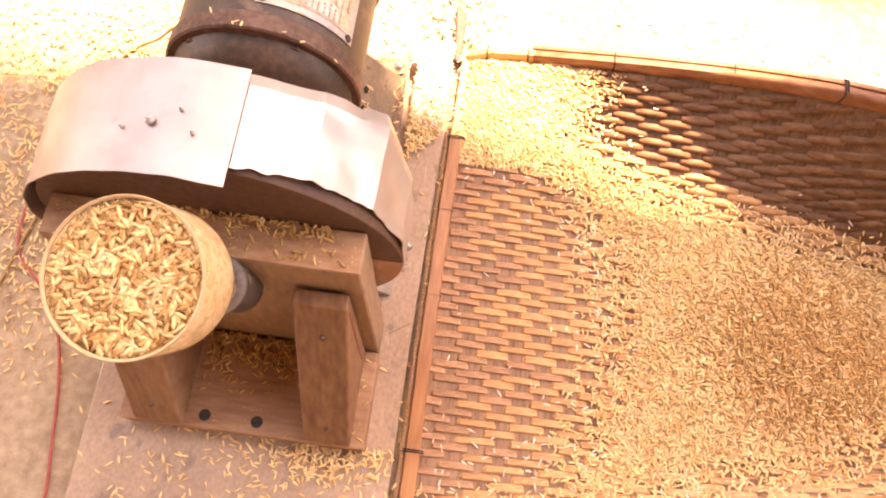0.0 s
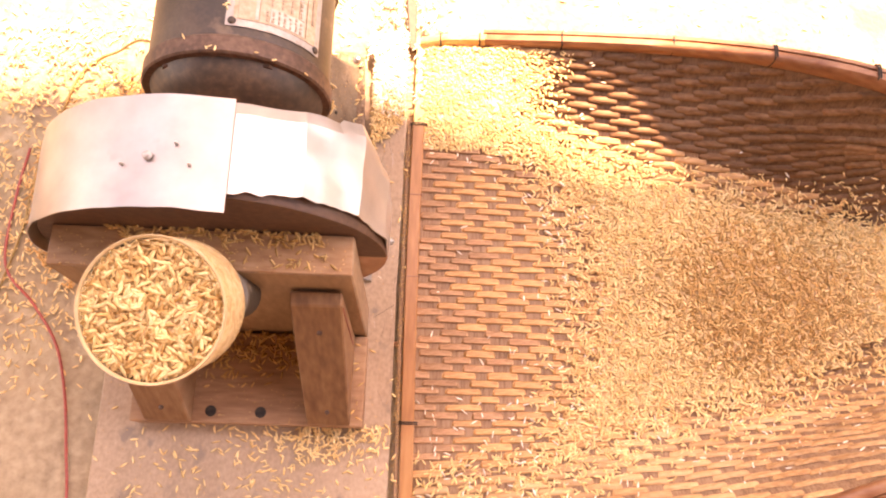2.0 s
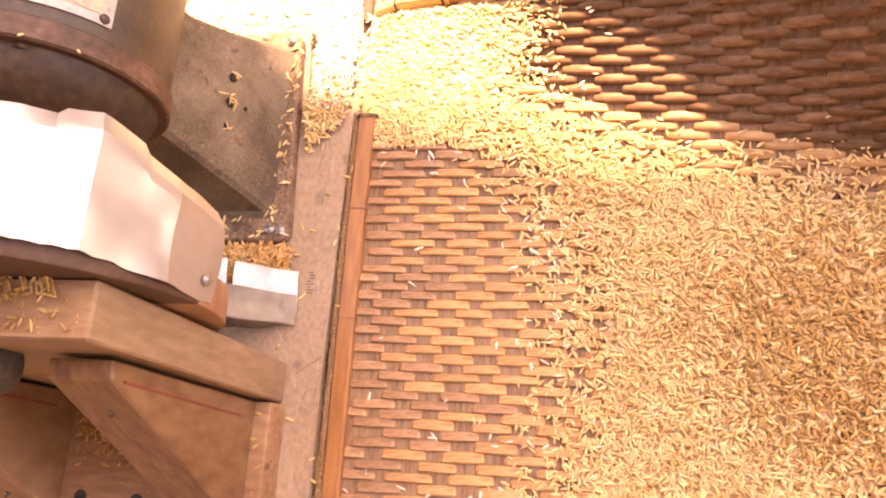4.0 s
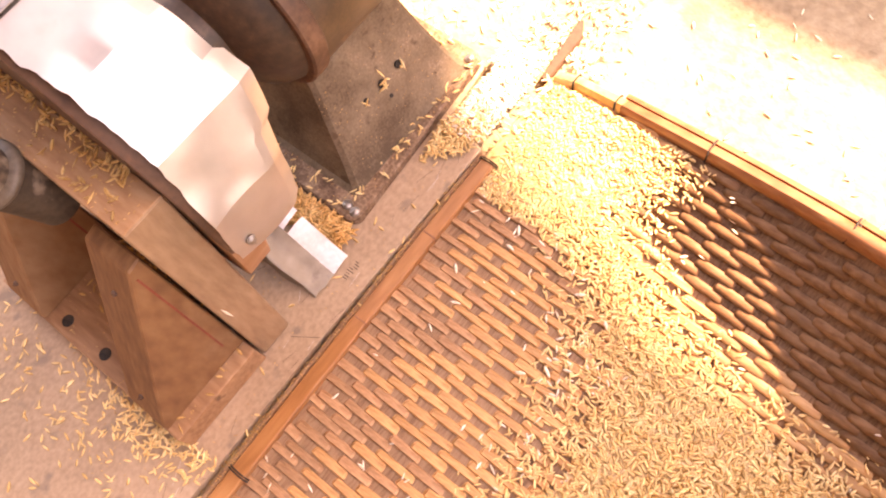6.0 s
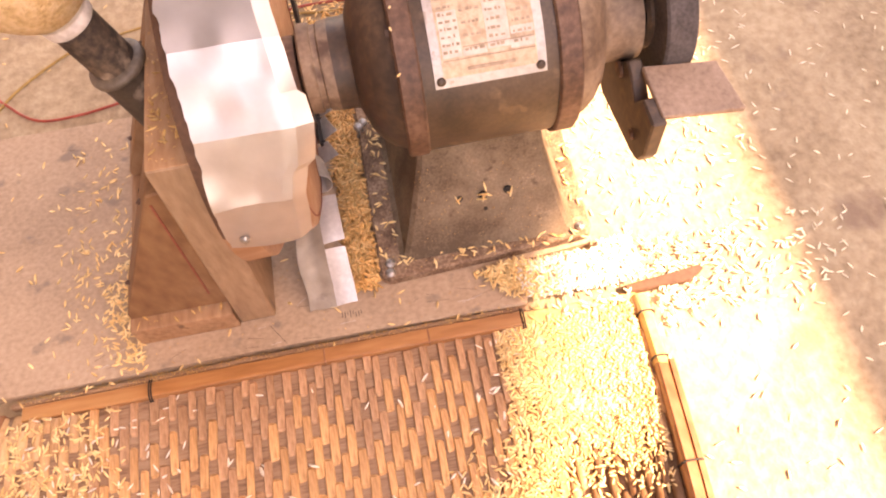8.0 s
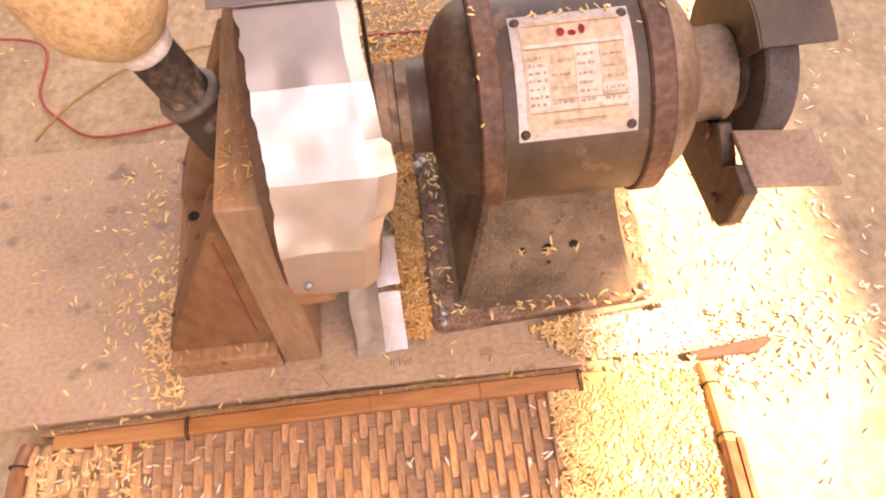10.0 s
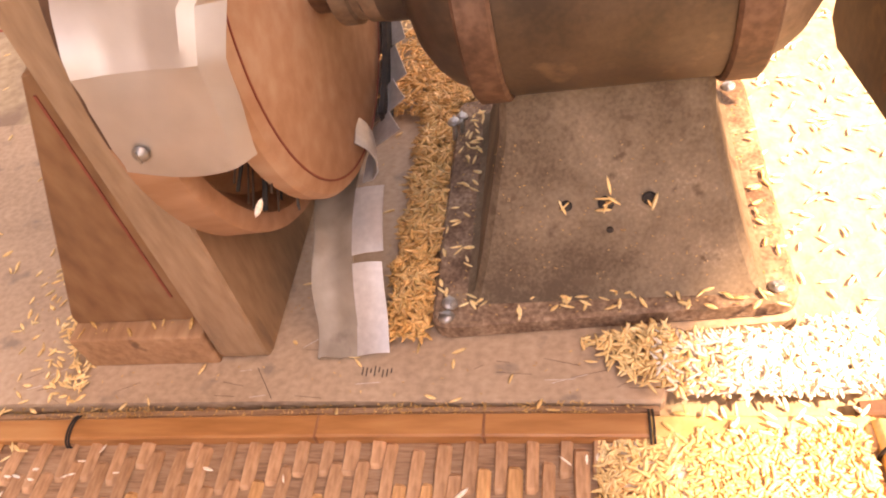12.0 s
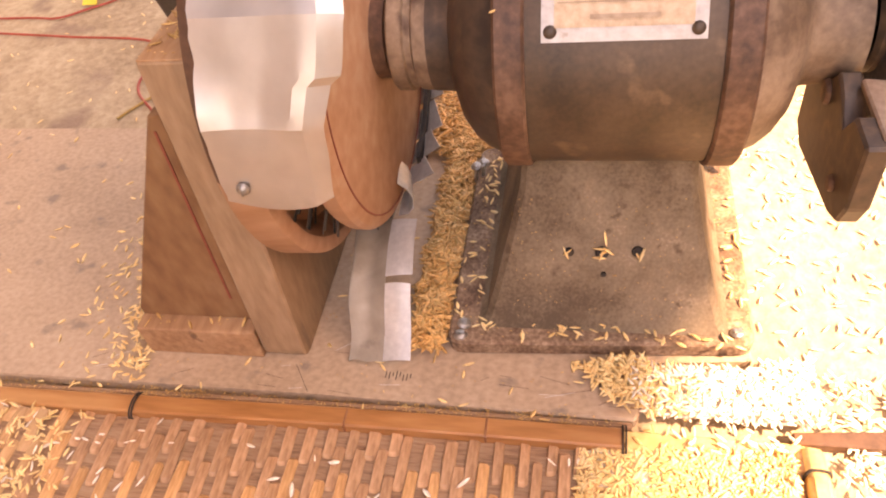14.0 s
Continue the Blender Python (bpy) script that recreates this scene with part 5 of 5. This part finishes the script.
    pos = np.concatenate([pos,
        scatter(rng, 2600, (-0.215, -0.012, -0.07, -0.004), lambda x, y: np.exp(-(((x + 0.058) / 0.036) ** 2 + ((y + 0.012) / 0.013) ** 2)) + 0.14 * np.exp(-(((x + 0.10) / 0.08) ** 2 + ((y + 0.03) / 0.03) ** 2)), lambda x, y: 0.0 * x, 0.004),
        scatter(rng, 4200, (-0.44, -0.242, -0.02, 0.34), lambda x, y: 0.75 * soft(-0.27 - x, 0.06) * soft(y - 0.05, 0.10), lambda x, y: FLOOR + 0.0 * x, 0.001),
        scatter(rng, 60, (-0.0135, -0.0045, -0.30, 0.262), lambda x, y: 0.35 + 0.0 * x, lambda x, y: -0.001 + 0.0 * x, 0.001)])
    # Husks in the sun band are paled to paint in its glare.
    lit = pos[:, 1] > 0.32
    tagged(grain_mesh("loose_husks", pos[~lit], rng, GRAIN, tilt=6, length=0.0064, width=0.0019), "single husks strewn over board and floor", "chaff", kind="stuff")
    tagged(grain_mesh("pale_husks", pos[lit] - np.array((0, 0, 0.0008)), rng, CHAFF, tilt=2, length=0.0068, width=0.0019, flat=0.35), "husks coloured pale for sun glare, strewn over the sunny cement", "chaff", kind="stuff")
    # grains on ledges: the stand, the foot plate, the bottle mouth
    pos = np.concatenate([
        scatter(rng, 260, (-0.175, -0.050, 0.086, 0.0955), lambda x, y: 0.15 + 0.8 * soft(y - 0.0915, 0.006), lambda x, y: PANEL_TOP + 0 * x, 0.003),
        scatter(rng, 50, (-0.11, -0.045, 0.074, 0.092), lambda x, y: 0.5 + 0 * x, lambda x, y: PANEL_TOP + 0 * x, 0.0005),
        scatter(rng, 120, (-0.070, -0.036, 0.0, 0.062), lambda x, y: 0.10 * (x > -0.0425) + 0.02, lambda x, y: 0.022 + 0 * x, 0.001),
        scatter(rng, 420, (-0.155, -0.078, 0.020, 0.064), lambda x, y: soft(y - 0.035, 0.03), lambda x, y: 0.022 + 0 * x, 0.004)])
    tagged(grain_mesh("ledge_grains", pos, rng, GRAIN_BROWN, tilt=14, length=0.0064, width=0.0019), "grains lying on the ledges of the stand", "paddy", kind="stuff")
    pos = np.concatenate([
        scatter(rng, 70, (-0.060, -0.046, 0.180, 0.312), lambda x, y: 0.8 + 0 * x, lambda x, y: 0.0105 + 0 * x, 0.001),
        scatter(rng, 60, (-0.195, -0.055, 0.168, 0.182), lambda x, y: 0.7 + 0 * x, lambda x, y: 0.0105 + 0 * x, 0.001),
        scatter(rng, 30, (-0.16, -0.07, 0.309, 0.318), lambda x, y: 0.5 + 0 * x, lambda x, y: 0.0105 + 0 * x, 0.001)])
    tagged(grain_mesh("foot_grains", pos, rng, GRAIN, tilt=9, length=0.0062, width=0.0019), "husks and dust lying on the grinder foot", "chaff", kind="stuff")
    n = 1500
    r, a = 0.0292 * np.sqrt(rng.uniform(0, 1, n)), rng.uniform(0, 2 * np.pi, n)
    pos = np.stack([r * np.cos(a), r * np.sin(a), -0.0030 + 0.0028 * rng.uniform(0, 1, n)], 1)
    for name, which, mat in (("mouth_paddy", slice(0, 850), GRAIN), ("mouth_brown_paddy", slice(850, 1500), GRAIN_BROWN)):
        ob = grain_mesh(name, pos[which], rng, mat, tilt=7, length=0.0066, width=0.0022)
        ob.parent = bottle
        tagged(ob, "loose paddy at the open end", kind="stuff")
    # fine chips and dust lying on every level face
    pos = np.concatenate([
        scatter(rng, 900, (-0.235, -0.014, -0.06, 0.262), lambda x, y: 0.7 * off(x, y), lambda x, y: -0.0011 + 0 * x, 0.0002),
        scatter(rng, 1300, (-0.0105, -0.0050, -0.09, 0.255), lambda x, y: 0.35 + 0.5 * (np.sin(y * 90) + np.sin(y * 37 + 1) > 0.4), lambda x, y: -0.0016 + 0 * x, 0.0008),
        scatter(rng, 700, (-0.198, -0.046, 0.167, 0.318), lambda x, y: 1.0 * ((x > -0.056) | (y < 0.184) | (y > 0.306)), lambda x, y: 0.0096 + 0 * x, 0.0002),
        scatter(rng, 260, (-0.204, -0.036, -0.003, 0.062), lambda x, y: 0.8 + 0 * x, lambda x, y: 0.0210 + 0 * x, 0.0002),
        scatter(rng, 200, (-0.204, -0.038, 0.072, 0.093), lambda x, y: 0.8 + 0 * x, lambda x, y: PANEL_TOP - 0.0005 + 0 * x, 0.0002)])
    tagged(grain_mesh("husk_chips", pos, rng, GRAIN_BROWN, tilt=3, length=0.0017, width=0.0006, flat=0.4), "fine pale husk chips and dust", "chaff", kind="stuff")
    z = rng.uniform(0.016, 0.078, 150)
    front = np.interp(z, [0.0135, 0.030, 0.055, 0.080], [-0.0565, -0.0640, -0.0752, -0.0850]) + 0.0002
    pos = np.stack([front, rng.uniform(0.200, 0.288, 150), z], 1)
    tagged(grain_mesh("pedestal_chips", pos, rng, GRAIN_BROWN, tilt=60, length=0.0011, width=0.0005, flat=0.5, yaw=np.full(150, np.pi / 2)), "fine husk chips stuck to the grinder pedestal", "chaff", kind="stuff")
    # husks caught on the motor
    a = np.radians(np.concatenate([rng.uniform(35, 125, 7), rng.uniform(87.0, 89.5, 16), rng.uniform(70, 110, 6)]))
    yy = np.concatenate([rng.uniform(0.1995, 0.211, 7), rng.uniform(0.224, 0.272, 16), rng.uniform(0.275, 0.297, 6)])
    rr = np.concatenate([np.full(7, 0.0620), np.full(16, 0.0608), np.full(6, 0.0620)])
    pos = np.stack([AX + rr * np.cos(a), yy, AZ + rr * np.sin(a)], 1)
    tagged(grain_mesh("motor_husks", pos, rng, GRAIN, tilt=10, length=0.0042, width=0.0015), "husks caught on the motor rims and nameplate", "chaff", kind="stuff")
    # husks stuck in the switch holes
    pos = np.array([(-0.0705, 0.2440, 0.0505), (-0.0695, 0.2450, 0.0530), (-0.0700, 0.2425, 0.0485), (-0.0703, 0.2615, 0.0495), (-0.0710, 0.2275, 0.0510), (-0.0690, 0.2435, 0.0560), (-0.0720, 0.2455, 0.0600), (-0.0690, 0.2470, 0.0545), (-0.0700, 0.2630, 0.0515), (-0.0715, 0.2265, 0.0500)])
    tagged(grain_mesh("stuck_husks", pos, rng, GRAIN, tilt=55, length=0.0085, width=0.0019), "husks stuck in the switch holes", "chaff", kind="stuff")


paddy()
weave()


# ---- flying husks ----
def flying_husks():
    rng = np.random.default_rng(12)
    husks = []
    n = 30
    for k in range(n):
        ob = grain_mesh("flying_husk", np.zeros((1, 3)), rng, GRAIN_PALE, tilt=0)
        tagged(ob, "pale husk thrown out by the spinning drum", "husk", "flying husks")
        t0 = 0.25 + 0.5 * k if k < 19 else 9.55 + 0.38 * (k - 18)
        start = Vector((-0.080 + rng.uniform(-0.02, 0.02), 0.113, 0.075 + rng.uniform(-0.008, 0.008)))
        end = Vector((0.05 + rng.uniform(-0.03, 0.09), 0.10 + rng.uniform(-0.09, 0.14), 0.0))
        end.z = float(tray_z(end.x, end.y)) + 0.003
        husks.append((ob, t0, start, end, rng.uniform(0, 360)))
    return husks


husks = flying_husks()


def motions():
    """Everything that moves: the drum and the wheel spin, husks fly out and land on the tray."""
    turn = 71.0
    for ob in (drum, wheel):
        at = ob.location.copy()
        walk(ob, [(k * 0.1, pose(at.x, at.y, at.z, 0, (k * turn) % 360, 0)) for k in range(141)])
    for ob, t0, a, b, yaw in husks:
        rows = [(0.0, pose(*a, 0, 0, yaw))] if t0 > 0.05 else []
        for s in range(6):
            f = s / 5
            p = a.lerp(b, f)
            p.z += 0.32 * f * (1 - f)
            rows.append((t0 + 0.12 * s, pose(*p, 60 * s * (1 if s < 5 else 0), 40 * s * (1 if s < 5 else 0), yaw + 50 * s)))
        rows.append((14.0, rows[-1][1]))
        walk(ob, rows)


motions()
